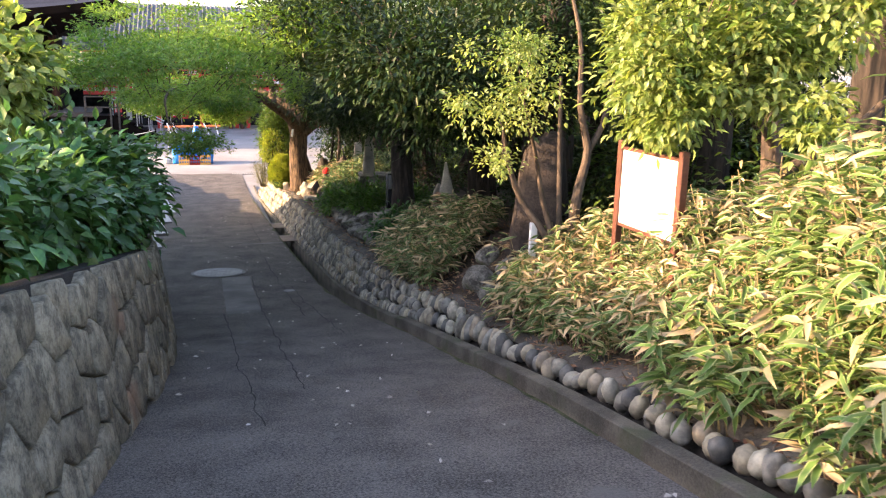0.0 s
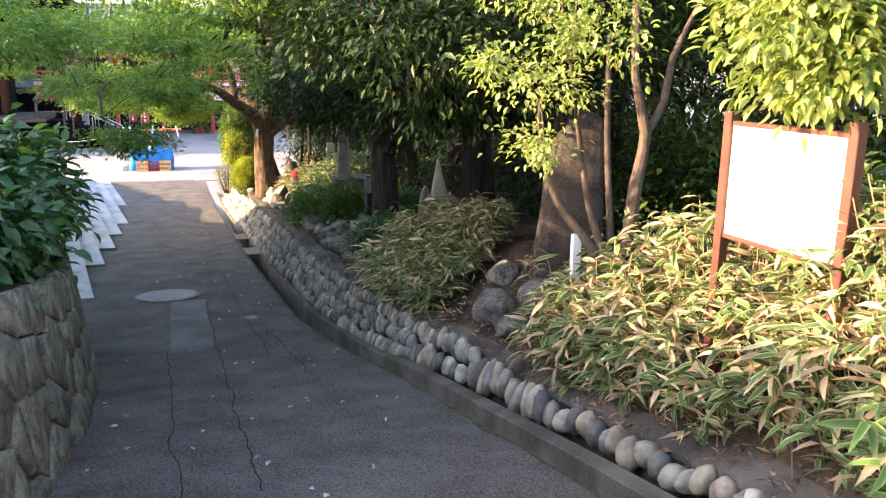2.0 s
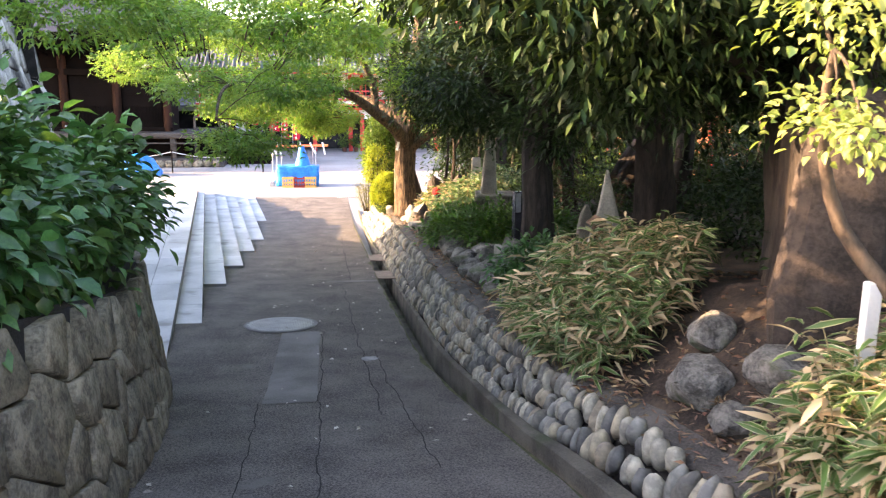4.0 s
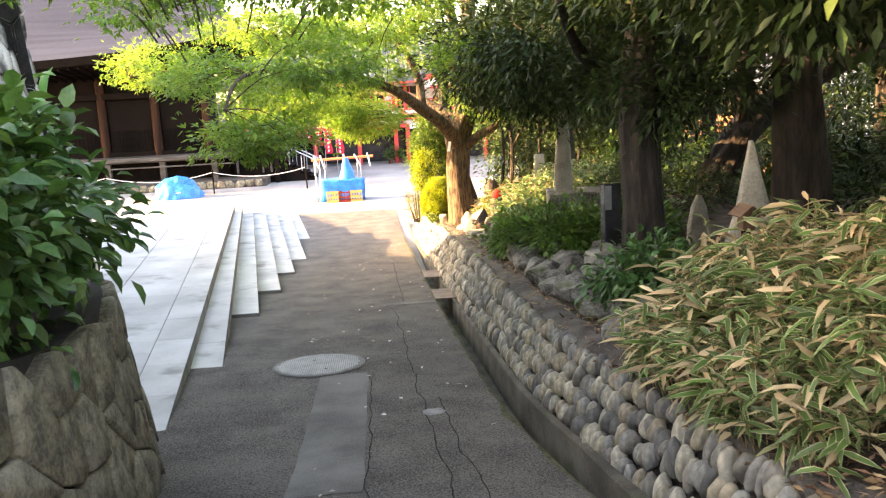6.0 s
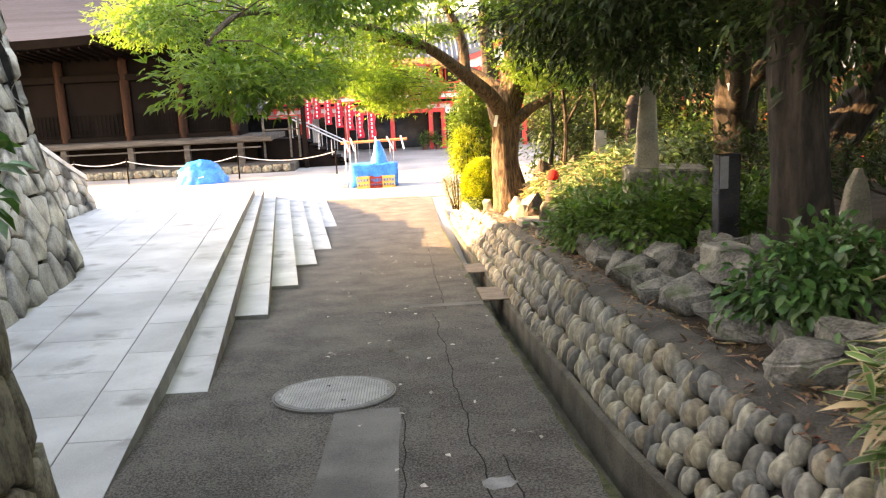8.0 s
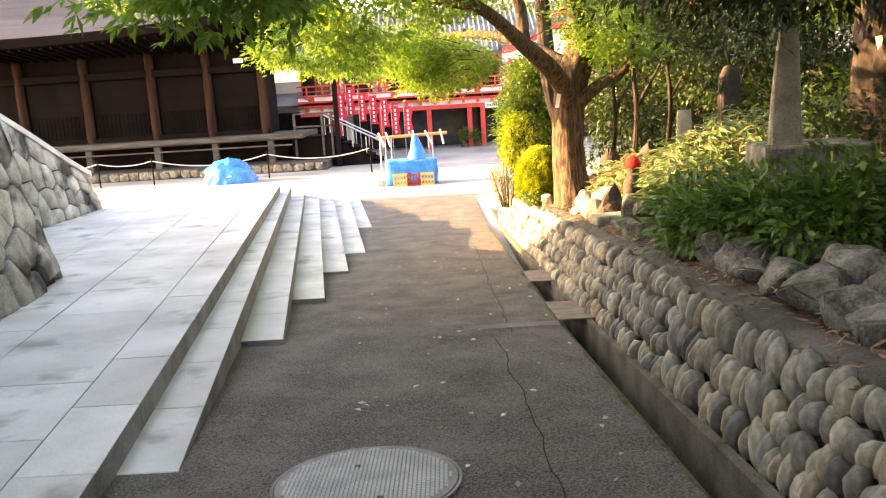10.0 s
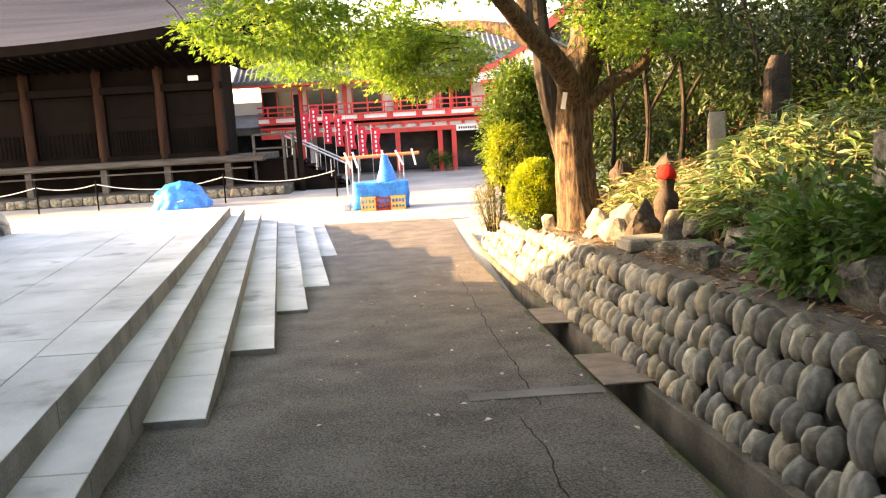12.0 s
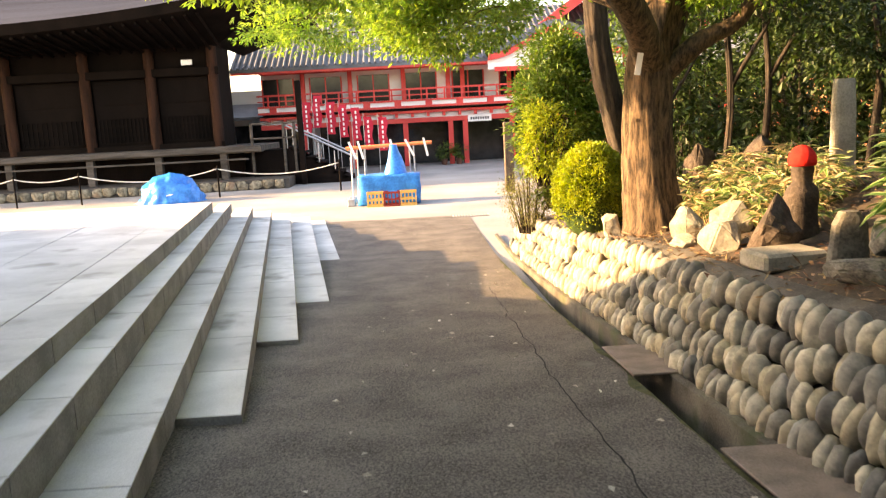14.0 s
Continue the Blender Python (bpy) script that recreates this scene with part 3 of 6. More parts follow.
# kerb and gutter
kv, kf, wv, wf = [], [], [], []
ky = np.arange(-11, 30, 0.25)
for i, y in enumerate(ky):
    e, g, z = edge_x(y), gutter(y), path_z(y)
    hi = 0.09 * (1 - min(1, max(0, (y - 8.5) / 2.5))) + 0.03
    prof = [(e + g, z - 0.45), (e + g + 0.004, z + hi - 0.008), (e + g + 0.015, z + hi), (e + g + kerb_w(y) - 0.01, z + hi + 0.005), (e + g + kerb_w(y) + 0.01, z - 0.3)]
    kv += [(x, y, zz) for x, zz in prof]
    prof2 = [(e + 0.001, z - 0.012), (e + 0.004, z - 0.28), (e + g, z - 0.28)]
    wv += [(x, y, zz) for x, zz in prof2]
    if i:
        kf += [((i - 1) * 5 + k, i * 5 + k, i * 5 + k + 1, (i - 1) * 5 + k + 1) for k in range(4)]
        wf += [((i - 1) * 3 + k, i * 3 + k, i * 3 + k + 1, (i - 1) * 3 + k + 1) for k in range(2)]
put("kerb", mesh_from("kerb", kv, kf, CONCRETE), None, "weathered mossy concrete kerb along the asphalt path", "kerb", kind="structure")
put("gutter", mesh_from("gutter", wv, wf, CONCRETE), None, "narrow open concrete drain beside the path", "gutter", kind="structure")
for y0, y1 in ((17.45, 18.4), (19.87, 20.75)):
    y = (y0 + y1) / 2
    e = edge_x(y)
    t = thing("drain_cover", (e - 0.03, y, path_z(y) + 0.035), "brown rusty steel plate laid over the open drain", "drain cover", "plates on the drain")
    slope = math.atan2(path_z(y1) - path_z(y0), y1 - y0)
    sub("plate", box(bmesh.new(), (0, -(y1 - y0) / 2, 0), (0.37, (y1 - y0) / 2, 0.014), 0.004), RUST_PLATE, t)
    t.matrix_basis = t.matrix_basis @ pose(0, 0, 0, math.degrees(slope), 0, 0)

# manhole cover
mh = thing("manhole_cover", (-0.07, 13.91, path_z(13.91) + 0.004), "round patterned grey iron manhole cover set in asphalt", "manhole cover")
mh.matrix_basis = mh.matrix_basis @ pose(0, 0, 0, math.degrees(math.atan2(path_z(14.2) - path_z(13.4), 0.8)), 0, 0)
bm = bmesh.new()
bmesh.ops.create_cone(bm, cap_ends=True, segments=64, radius1=0.44, radius2=0.435, depth=0.03, matrix=Matrix.Translation((0, 0, 0.0)))
sub("plate", bm, IRON_DARK, mh)
bm = bmesh.new()
for i in range(-19, 20):
    for j in range(-19, 20):
        x, y = i * 0.021, j * 0.021
        if math.hypot(x, y) < 0.40:
            box(bm, (x - 0.0088, y - 0.0055, 0.0145), (x + 0.0088, y + 0.0055, 0.0195), 0, Matrix.Rotation(radians(90 * ((i + j) % 2)), 4, "Z"))
sub("tread_pattern", bm, IRON, mh)
bm = bmesh.new()
for k in range(64):
    a, b = 2 * math.pi * k / 64, 2 * math.pi * (k + 1) / 64
    q = [bm.verts.new((r * math.cos(t), r * math.sin(t), 0.012)) for r, t in ((0.442, a), (0.455, a), (0.455, b), (0.442, b))]
    bm.faces.new(q)
sub("frame", bm, GRANITE_SIDE, mh)
# Lift holes are black discs, with their inner shade as plain colour.
for x, y in ((-0.06, 0.17), (0.08, -0.22)):
    sub("lift_hole", rod(bmesh.new(), (x, y, 0.012), (x, y, 0.0195), 0.017, seg=12), BLACK, mh)

# ---- terrace with wedge steps ----
STEP = [  # near y, near x, far y, far x, top z
    (12.7, -1.20, 27.2, -3.05, 1.09), (14.2, -1.07, 28.6, -3.08, 0.935), (17.28, -1.14, 30.1, -3.03, 0.695), (19.48, -1.09, 31.1, -2.86, 0.51),
    (21.78, -1.08, 32.1, -2.65, 0.325), (24.1, -1.05, 32.9, -2.34, 0.138), (28.0, -1.27, 33.6, -2.10, -0.036)]


def step_x(k, y):
    y0, x0, y1, x1, _ = STEP[k]
    return x0 + (x1 - x0) * (y - y0) / (y1 - y0)


def prism(outline, z0, z1, bevel=0.006):
    n = len(outline)
    cx, cy = sum(p[0] for p in outline) / n, sum(p[1] for p in outline) / n
    shrink = [(x + (cx - x) * bevel / max(0.05, math.hypot(cx - x, cy - y)), y + (cy - y) * bevel / max(0.05, math.hypot(cx - x, cy - y))) for x, y in outline]
    vs = [(x, y, z0) for x, y in outline] + [(x, y, z1 - bevel) for x, y in outline] + [(x, y, z1) for x, y in shrink]
    fs = [(k, (k + 1) % n, n + (k + 1) % n, n + k) for k in range(n)] + [(n + k, n + (k + 1) % n, 2 * n + (k + 1) % n, 2 * n + k) for k in range(n)]
    return vs, fs + [tuple(range(2 * n, 3 * n))]


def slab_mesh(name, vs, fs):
    """Sawn top; rough unpolished sides, their colour darkened for riser shade and dirt."""
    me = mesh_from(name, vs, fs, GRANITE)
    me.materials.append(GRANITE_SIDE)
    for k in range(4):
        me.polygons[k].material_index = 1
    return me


terrace = tagged(new("terrace"), "raised terrace of pale granite slabs with wedge-shaped side steps", "terrace", kind="structure")
vs, fs = [], []
for k, (y0, x0, y1, x1, z) in enumerate(STEP):
    a, b = prism([(-14, y0 + 0.02), (step_x(k, y0) - 0.02, y0 + 0.02), (x1 - 0.02, y1 - 0.02), (-14, y1 - 0.02)], -0.5, z - 0.012)
    m = len(vs)
    vs += a
    fs += [tuple(i + m for i in q) for q in b]
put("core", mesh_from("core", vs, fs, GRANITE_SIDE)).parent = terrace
gap = 0.004
for k in range(1, 7):
    y0, x0, y1, x1, z = STEP[k]
    cut = list(np.arange(y0, y1 - 0.3, 0.9)) + [y1]
    for a, b in zip(cut, cut[1:]):
        pv, pf = prism([(step_x(k - 1, a) - 0.06, a + gap), (step_x(k, a), a + gap), (step_x(k, b), b - gap), (step_x(k - 1, b) - 0.06, b - gap)], z - 0.17, z)
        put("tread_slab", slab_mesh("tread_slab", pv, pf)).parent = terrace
bands = [0, 0.40, 1.25, 2.1, 2.95, 3.8, 4.65, 5.5, 6.35, 7.2, 8.05, 8.9]
for n, (u, w) in enumerate(zip(bands, bands[1:])):
    cut = [11.2 + (0.45 if n % 2 else 0) + 0.9 * i for i in range(18)]
    cut = [c for c in cut if c < 26.9] + [27.2]
    for a, b in zip(cut, cut[1:]):
        e = lambda y: step_x(0, y)
        pv, pf = prism([(e(a) - w + gap, a + gap), (e(a) - u - (gap if u else 0), a + gap), (e(b) - u - (gap if u else 0), b - gap), (e(b) - w + gap, b - gap)], 0.92, 1.09 + RNG.uniform(-0.0015, 0.0015), 0.004)
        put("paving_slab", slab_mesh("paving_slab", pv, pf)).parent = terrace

# ---- left retaining wall with hydrangea bed ----
W1 = [(-1.45, -6), (-1.15, 1), (-0.89, 4), (-0.68, 6.3), (-0.60, 8), (-0.68, 9.6), (-0.86, 11), (-1.05, 11.6), (-1.35, 11.95), (-2.2, 12.15), (-4.2, 12.5)]
len1, at1 = follow(W1)


def wall1_top(y):
    return float(np.interp(y, [-6, 3.2, 5.4, 8, 10, 11.2, 13], [5.4, 3.72, 3.30, 2.82, 2.46, 2.42, 2.42]))


def wall1(s, h):
    x, y, o = at1(s)
    z0 = path_z(y) - 0.08
    z = z0 + (wall1_top(y) - z0) * h / 1.3
    return Vector((x, y, z)) - o * 0.17 * (h / 1.3), (o + Vector((0, 0, 0.15))).normalized()


retaining = tagged(new("retaining_wall"), "battered retaining wall of irregular pale stones beside the path", "wall", kind="structure")
vs, fs = [], []
ns = 90
for i in range(ns + 1):
    s = len1 * i / ns
    for h in (0, 0.65, 1.3):
        p, o = wall1(s, h)
        vs.append(p - o * 0.035)
    p, o = wall1(s, 1.3)
    vs.append(p - o * 0.35 + Vector((0, 0, 0.0)))
    if i:
        fs += [((i - 1) * 4 + k, i * 4 + k, i * 4 + k + 1, (i - 1) * 4 + k + 1) for k in range(3)]
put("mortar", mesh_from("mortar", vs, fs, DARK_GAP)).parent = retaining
masonry(retaining, wall1, len1, 1.3, 0.30, 0.013, 0.045, MASONRY, 0.46)
# bed of soil behind it
vs, fs = [], []
for i in range(ns + 1):
    s = len1 * i / ns
    p, o = wall1(s, 1.3)
    for k, d in enumerate((0.08, 0.6, 2.5, 6.0)):
        q = p - o * d
        if k > 1:
            q.x, q.y = min(q.x, -1.8) - 0.8 * k, min(q.y, 11.0)
        vs.append(q + Vector((0, 0, -0.05 + 0.02 * k)))
    if i:
        fs += [((i - 1) * 4 + k, i * 4 + k, i * 4 + k + 1, (i - 1) * 4 + k + 1) for k in range(3)]
put("planting_bed", mesh_from("planting_bed", vs, fs, SOIL), None, "dark soil bed on top of the retaining wall", "soil", kind="structure")

# ---- high battered stone base and its side wall on the terrace ----
W2 = [(-2.55, 9.0), (-3.0, 12.6), (-3.35, 15.8), (-3.64, 18.55), (-3.75, 18.68), (-9.5, 19.6)]
len2, at2 = follow(W2)


def wall2(s, h):
    x, y, o = at2(s)
    b = 0.25 * h - 0.012 * h * h
    return Vector((x, y, 1.05 + h)) - o * b, (o + Vector((0, 0, 0.2))).normalized()


base = tagged(new("stone_base"), "tall battered stone base of fitted blocks, stained dark below", "wall", kind="structure")
vs, fs = [], []
for i in range(81):
    s = len2 * i / 80
    for h in (0, 1.5, 3.0, 4.8):
        p, o = wall2(s, h)
        vs.append(p - o * 0.04)
    vs.append(Vector((-7, 13.5, 5.85)))
    if i:
        fs += [((i - 1) * 5 + k, i * 5 + k, i * 5 + k + 1, (i - 1) * 5 + k + 1) for k in range(4)]
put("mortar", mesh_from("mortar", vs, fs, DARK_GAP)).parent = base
# Hidden block, added to keep sun from leaking through the unseen back.
cvs, cfs = prism([(-2.85, 8.7), (-3.15, 12.6), (-3.85, 18.25), (-9.3, 19.2), (-10.5, 9.0)], 0.0, 1.1)
n5 = 5
cvs = [(x, y, z) for x, y, z in cvs[:n5]] + [(x + (-6.5 - x) * 0.30, y + (13.8 - y) * 0.22, 5.7) for x, y, z in cvs[:n5]]
cfs = [(k, (k + 1) % n5, n5 + (k + 1) % n5, n5 + k) for k in range(n5)] + [tuple(range(n5, 2 * n5))]
put("core", mesh_from("core", cvs, cfs, MASONRY_DK)).parent = base
masonry(base, wall2, len2, 4.8, 0.34, 0.024, 0.05, MASONRY_DK, 0.4)


def wall3(s, h):
    y = 17.4 + s
    top = float(np.interp(y, [17.4, 19.2, 22.8, 24.9], [4.7, 3.95, 2.56, 1.68])) - 1.05
    return Vector((-5.85 - 0.16 * h / 1.5, y - 0.05 * h, 1.05 + top * h / 1.5)), Vector((1, 0, 0.1)).normalized()


side = tagged(new("stair_side_wall"), "sloping stone side wall with a pale coping on the terrace", "wall", kind="structure")
vs, fs = [], []
for i in range(20):
    s = 7.55 * i / 19
    a, b = wall3(s, 0)[0], wall3(s, 1.5)[0]
    vs += [a - Vector((0.02, 0, 0)), b - Vector((0.02, 0, 0)), b - Vector((1.2, 0, 0)), a - Vector((1.2, 0, 0))]
    if i:
        fs += [((i - 1) * 4 + k, i * 4 + k, i * 4 + k + 1, (i - 1) * 4 + k + 1) for k in range(3)]
fs.append((76, 77, 78, 79))
put("mortar", mesh_from("mortar", vs, fs, DARK_GAP)).parent = side
masonry(side, wall3, 7.55, 1.5, 0.36, 0.014, 0.05, MASONRY_DK)


vs, fs = [], []
for i in range(12):
    b = wall3(7.58 * i / 11, 1.5)[0]
    vs += [b + Vector((0.06, 0, 0.0)), b + Vector((0.06, 0, 0.09)), b + Vector((-0.45, 0, 0.09)), b + Vector((-0.45, 0, 0))]
    if i:
        fs += [((i - 1) * 4 + k, i * 4 + k, i * 4 + (k + 1) % 4, (i - 1) * 4 + (k + 1) % 4) for k in range(4)]
fs += [(0, 1, 2, 3), (44, 45, 46, 47)]
put("coping", mesh_from("coping", vs, fs, GRANITE)).parent = side

# ---- garden behind the cobble wall ----
vs, fs = [], []
gy = np.arange(-11, 32, 0.4)
off = [0.07, 0.16, 0.35, 0.7, 1.1, 1.6, 2.3, 3.2, 4.5, 7, 12, 25, 60]
for i, y in enumerate(gy):
    for o in off:
        x = top_x(y) + o
        vs.append((x, y, garden_z(x, y)))
    if i:
        fs += [((i - 1) * len(off) + k, (i - 1) * len(off) + k + 1, i * len(off) + k + 1, i * len(off) + k) for k in range(len(off) - 1)]
put("garden_soil", mesh_from("garden_soil", vs, fs, SOIL, True), None, "brown garden soil with leaf litter behind the cobble wall", "soil", kind="structure")

lv, lf = [], []
for i, y in enumerate(np.arange(-11, 28, 0.25)):
    w = 0.34 + 0.05 * noise.noise((y * 1.3, 2, 0))
    lv += [(top_x(y) + 0.045, y, top_z(y) - 0.06), (top_x(y) + 0.05, y, top_z(y) + 0.0), (top_x(y) + w * 0.6, y, top_z(y) + 0.05 + 0.01 * noise.noise((y * 4, 0, 0))), (top_x(y) + w, y, garden_z(top_x(y) + w, y) - 0.02)]
    if i:
        lf += [((i - 1) * 4 + k, i * 4 + k, i * 4 + k + 1, (i - 1) * 4 + k + 1) for k in range(3)]
put("wall_ledge", mesh_from("wall_ledge", lv, lf, LEDGE, True), None, "grey-brown packed ledge behind the top cobbles", "ledge", kind="structure")
cobble_wall = tagged(new("cobble_wall"), "low battered wall of rounded grey river cobbles", "wall", kind="structure")
vs, fs = [], []
cy = np.arange(-11, 28.2, 0.3)
for i, y in enumerate(cy):
    vs += [(foot_x(y) + 0.05, y, path_z(y) - 0.15), (top_x(y) + 0.05, y, top_z(y) - 0.05), (top_x(y) + 0.6, y, top_z(y) - 0.06)]
    if i:
        fs += [((i - 1) * 3 + k, i * 3 + k, i * 3 + k + 1, (i - 1) * 3 + k + 1) for k in range(2)]
fs.append((len(vs) - 3, len(vs) - 2, len(vs) - 1))
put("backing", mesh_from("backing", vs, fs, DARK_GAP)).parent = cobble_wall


# ---- garden things ----
def sasa(name, label, spots, leaves, material, length=0.19, width=0.034, back=0.05, group="bamboo grass"):
    """Bamboo grass: leaves in whorls at the tops of thin canes over patches (x, y, radius x, radius y, height)."""
    x, y, rx, ry, hh = spots[0]
    root = thing(name, (x, y, garden_z(x, y)), label, "bamboo grass", group)
    o = np.array(root.location)
    cs, ws, vs, fs = [], [], [], []
    total = sum(s[2] * s[3] for s in spots)
    for x, y, rx, ry, hh in spots:
        canes = int(leaves / 7 * rx * ry / total)
        for _ in range(canes):
            a, r = RNG.uniform(0, 2 * math.pi), math.sqrt(RNG.uniform(0, 1))
            px, py = x + rx * r * math.cos(a), y + ry * r * math.sin(a)
            if px < top_x(py) + back:
                px = top_x(py) + back + RNG.uniform(-0.05, 0.3)
            g = garden_z(px, py)
            h = hh * (1 - 0.45 * r * r) * RNG.uniform(0.35, 1.1)
            lean = np.array([math.cos(a), math.sin(a)]) * RNG.uniform(0, 0.35) * h + np.array([-0.12, -0.05]) * h
            top = np.array([px + lean[0], py + lean[1], g + h])
            for k in range(7):
                b = RNG.uniform(0, 2 * math.pi)
                w = np.array([math.cos(b), math.sin(b), RNG.uniform(-0.45, 0.5)])
                w[:2] += lean / max(h, 0.1) * 0.6
                cs.append(top - np.array([0, 0, RNG.uniform(0, 0.3) * h]) - o)
                ws.append(w)
            if RNG.random() < 0.5:
                k = len(vs)
                v, f = tube([np.array([px, py, g]) - o, top - o], [0.0035, 0.0025], 3)
                vs += v
                fs += [tuple(i + k for i in q) for q in f]
    put("leaves", leaf_mesh("leaves", cs, ws, length, width, material, True, 0.5, 0.35)).parent = root
    put("canes", mesh_from("canes", vs, fs, SASA_CANE)).parent = root
    return root


SASA_CANE = mat("dry_cane", (0.20, 0.15, 0.07), (0.34, 0.27, 0.13), 8, 0.8, 0)


def shrub(name, label, regions, leaves_each, clump_r, length, width, leaf, category="shrub", group="", full=False, stems=BARK_DK, flat=0.8):
    c0, r0, _ = regions[0]
    g = min(c[2] - r[2] for c, r, _ in regions)
    root = thing(name, (c0[0], c0[1], g), label, category, group)
    o = np.array(root.location)
    c, w, mids = clumps(regions, leaves_each, clump_r, flat)
    put("leaves", leaf_mesh("leaves", c - o, w, length, width, leaf, full)).parent = root
    vs, fs = [], []
    for m in mids[::3]:
        k = len(vs)
        b = np.array([c0[0] + (m[0] - c0[0]) * 0.4, c0[1] + (m[1] - c0[1]) * 0.4, g - 0.05])
        v, f = tube([b - o, (b * 0.4 + m * 0.6) - o + np.array([0, 0, 0.05]), m - o], [0.014, 0.009, 0.004], 4)
        vs += v
        fs += [tuple(i + k for i in q) for q in f]
    put("branchwork", mesh_from("branchwork", vs, fs, stems, True), None, kind="stuff").parent = root
    return root


G = garden_z
# hydrangea bed on the left wall
# Clumps at y 3.8 and 0.6 are unseen, added to shade the cobbles.
shrub("hydrangea_bush", "dense dark-green hydrangea bush with broad leaves on the wall top", [((-1.42, 7.8, 3.30), (0.52, 1.3, 0.46), 54), ((-1.55, 10.0, 3.05), (0.68, 1.2, 0.6), 54), ((-1.85, 11.1, 2.95), (0.34, 0.4, 0.34), 20), ((-1.6, 6.2, 3.5), (0.42, 1.1, 0.32), 36), ((-1.8, 3.8, 3.9), (0.42, 1.6, 0.3), 36), ((-2.5, 9.2, 3.4), (0.8, 2.2, 0.5), 46), ((-1.95, 0.6, 4.5), (0.42, 1.9, 0.36), 44)],
      120, 0.30, 0.125, 0.075, LEAF_HYD, full=True)
shrub("hydrangea_bush", "taller sunlit green shrub rising from the hydrangea bed", [((-1.98, 7.6, 4.42), (0.42, 0.6, 0.42), 30)], 90, 0.26, 0.12, 0.07, LEAF_BRIGHT, full=True)

# bamboo grass in the garden, nearest first
sasa("bamboo_grass", "pale-edged bamboo grass in sun with many dried tan leaves", [(3.15, 5.6, 0.75, 1.1, 0.62), (2.75, 6.5, 0.5, 0.75, 0.55), (2.62, 6.45, 0.26, 0.4, 0.85), (2.95, 6.75, 0.3, 0.4, 0.55), (3.3, 4.3, 0.8, 0.9, 0.85)], 9000, SASA, 0.15, 0.03, 0.14)
sasa("bamboo_grass", "tuft of tan and green bamboo grass round a white stake", [(2.68, 6.62, 0.3, 0.2, 0.74), (3.05, 6.6, 0.3, 0.25, 0.6)], 900, SASA, 0.15, 0.03)
sasa("bamboo_grass", "lush green bamboo grass spilling over the path's cobble edge", [(2.85, 3.5, 0.6, 0.7, 0.8), (3.6, 2.9, 1.0, 1.0, 1.1), (2.75, 2.2, 0.6, 0.8, 0.85)], 8600, SASA_GREEN, 0.17, 0.034, -0.12)
sasa("bamboo_grass", "pale-edged bamboo grass leaning over the cobble wall", [(2.7, 10.1, 0.66, 0.95, 0.8), (2.5, 9.3, 0.45, 0.5, 0.6), (3.2, 10.5, 0.5, 0.6, 0.62)], 7600, SASA, 0.165, 0.028)
sasa("bamboo_grass", "green bamboo grass by the standing stones in half shade", [(3.05, 18.6, 0.48, 0.8, 0.7), (3.5, 19.3, 0.5, 0.75, 0.85), (4.1, 20.0, 0.7, 0.9, 0.8)], 7600, SASA_MARGIN, 0.16, 0.034)
sasa("bamboo_grass", "sunlit yellow-green bamboo grass behind the garden rocks", [(3.2, 22.0, 0.65, 0.8, 0.45), (3.6, 23.4, 0.8, 0.8, 0.45), (2.95, 21.3, 0.35, 0.6, 0.3)], 4200, SASA, 0.15, 0.03)
shrub("low_shrub", "glossy dark-green low shrub at the edge of the rocks", [((2.85, 15.9, G(2.85, 15.9) + 0.24), (0.42, 0.75, 0.26), 42), ((2.55, 16.7, G(2.55, 16.7) + 0.2), (0.42, 0.7, 0.24), 26), ((3.5, 15.4, G(3.5, 15.4) + 0.24), (0.6, 0.8, 0.26), 34)], 110, 0.22, 0.10, 0.045, LEAF_SHADE)
shrub("low_shrub", "small broad-leaved green shrub among grey rocks", [((2.75, 12.5, G(2.75, 12.5) + 0.25), (0.38, 0.5, 0.28), 20)], 90, 0.2, 0.085, 0.042, LEAF_HYD, full=True)
shrub("low_shrub", "low dark groundcover shrub in the shade of trees", [((5.4, 12.2, G(5.4, 12.2) + 0.25), (0.9, 1.4, 0.3), 40), ((4.6, 17.5, G(4.6, 17.5) + 0.3), (1.2, 1.6, 0.35), 50), ((4.6, 9.0, G(4.6, 9) + 0.3), (1.2, 1.2, 0.4), 40)], 80, 0.25, 0.08, 0.04, LEAF_DARK)

# clipped and loose shrubs beside the big tree
def clipped_dome(at, radii, n, length, width, leaf, label):
    """A clipped dome: leaves packed on its skin, over a dark ball for inner shade."""
    root = thing("clipped_shrub", at, label, "clipped shrub")
    d = RNG.normal(size=(n, 3))
    d[:, 2] = np.abs(d[:, 2]) - 0.25
    d /= np.linalg.norm(d, axis=1, keepdims=True)
    lump = np.array([1 + 0.09 * noise.noise(Vector(v) * 2.6) + 0.05 * noise.noise(Vector(v) * 7) for v in d])[:, None]
    pts = d * np.array(radii) * lump * RNG.uniform(0.90, 1.03, (n, 1)) + np.array([0, 0, radii[2] * 0.35])
    put("leaves", leaf_mesh("leaves", pts, d * 0.8 + RNG.normal(size=(n, 3)) * 0.6, length, width, leaf, False, 1.0)).parent = root
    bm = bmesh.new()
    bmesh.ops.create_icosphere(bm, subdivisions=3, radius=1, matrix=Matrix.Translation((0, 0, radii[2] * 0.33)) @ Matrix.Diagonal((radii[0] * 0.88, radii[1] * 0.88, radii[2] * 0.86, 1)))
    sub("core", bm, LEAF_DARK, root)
    return root


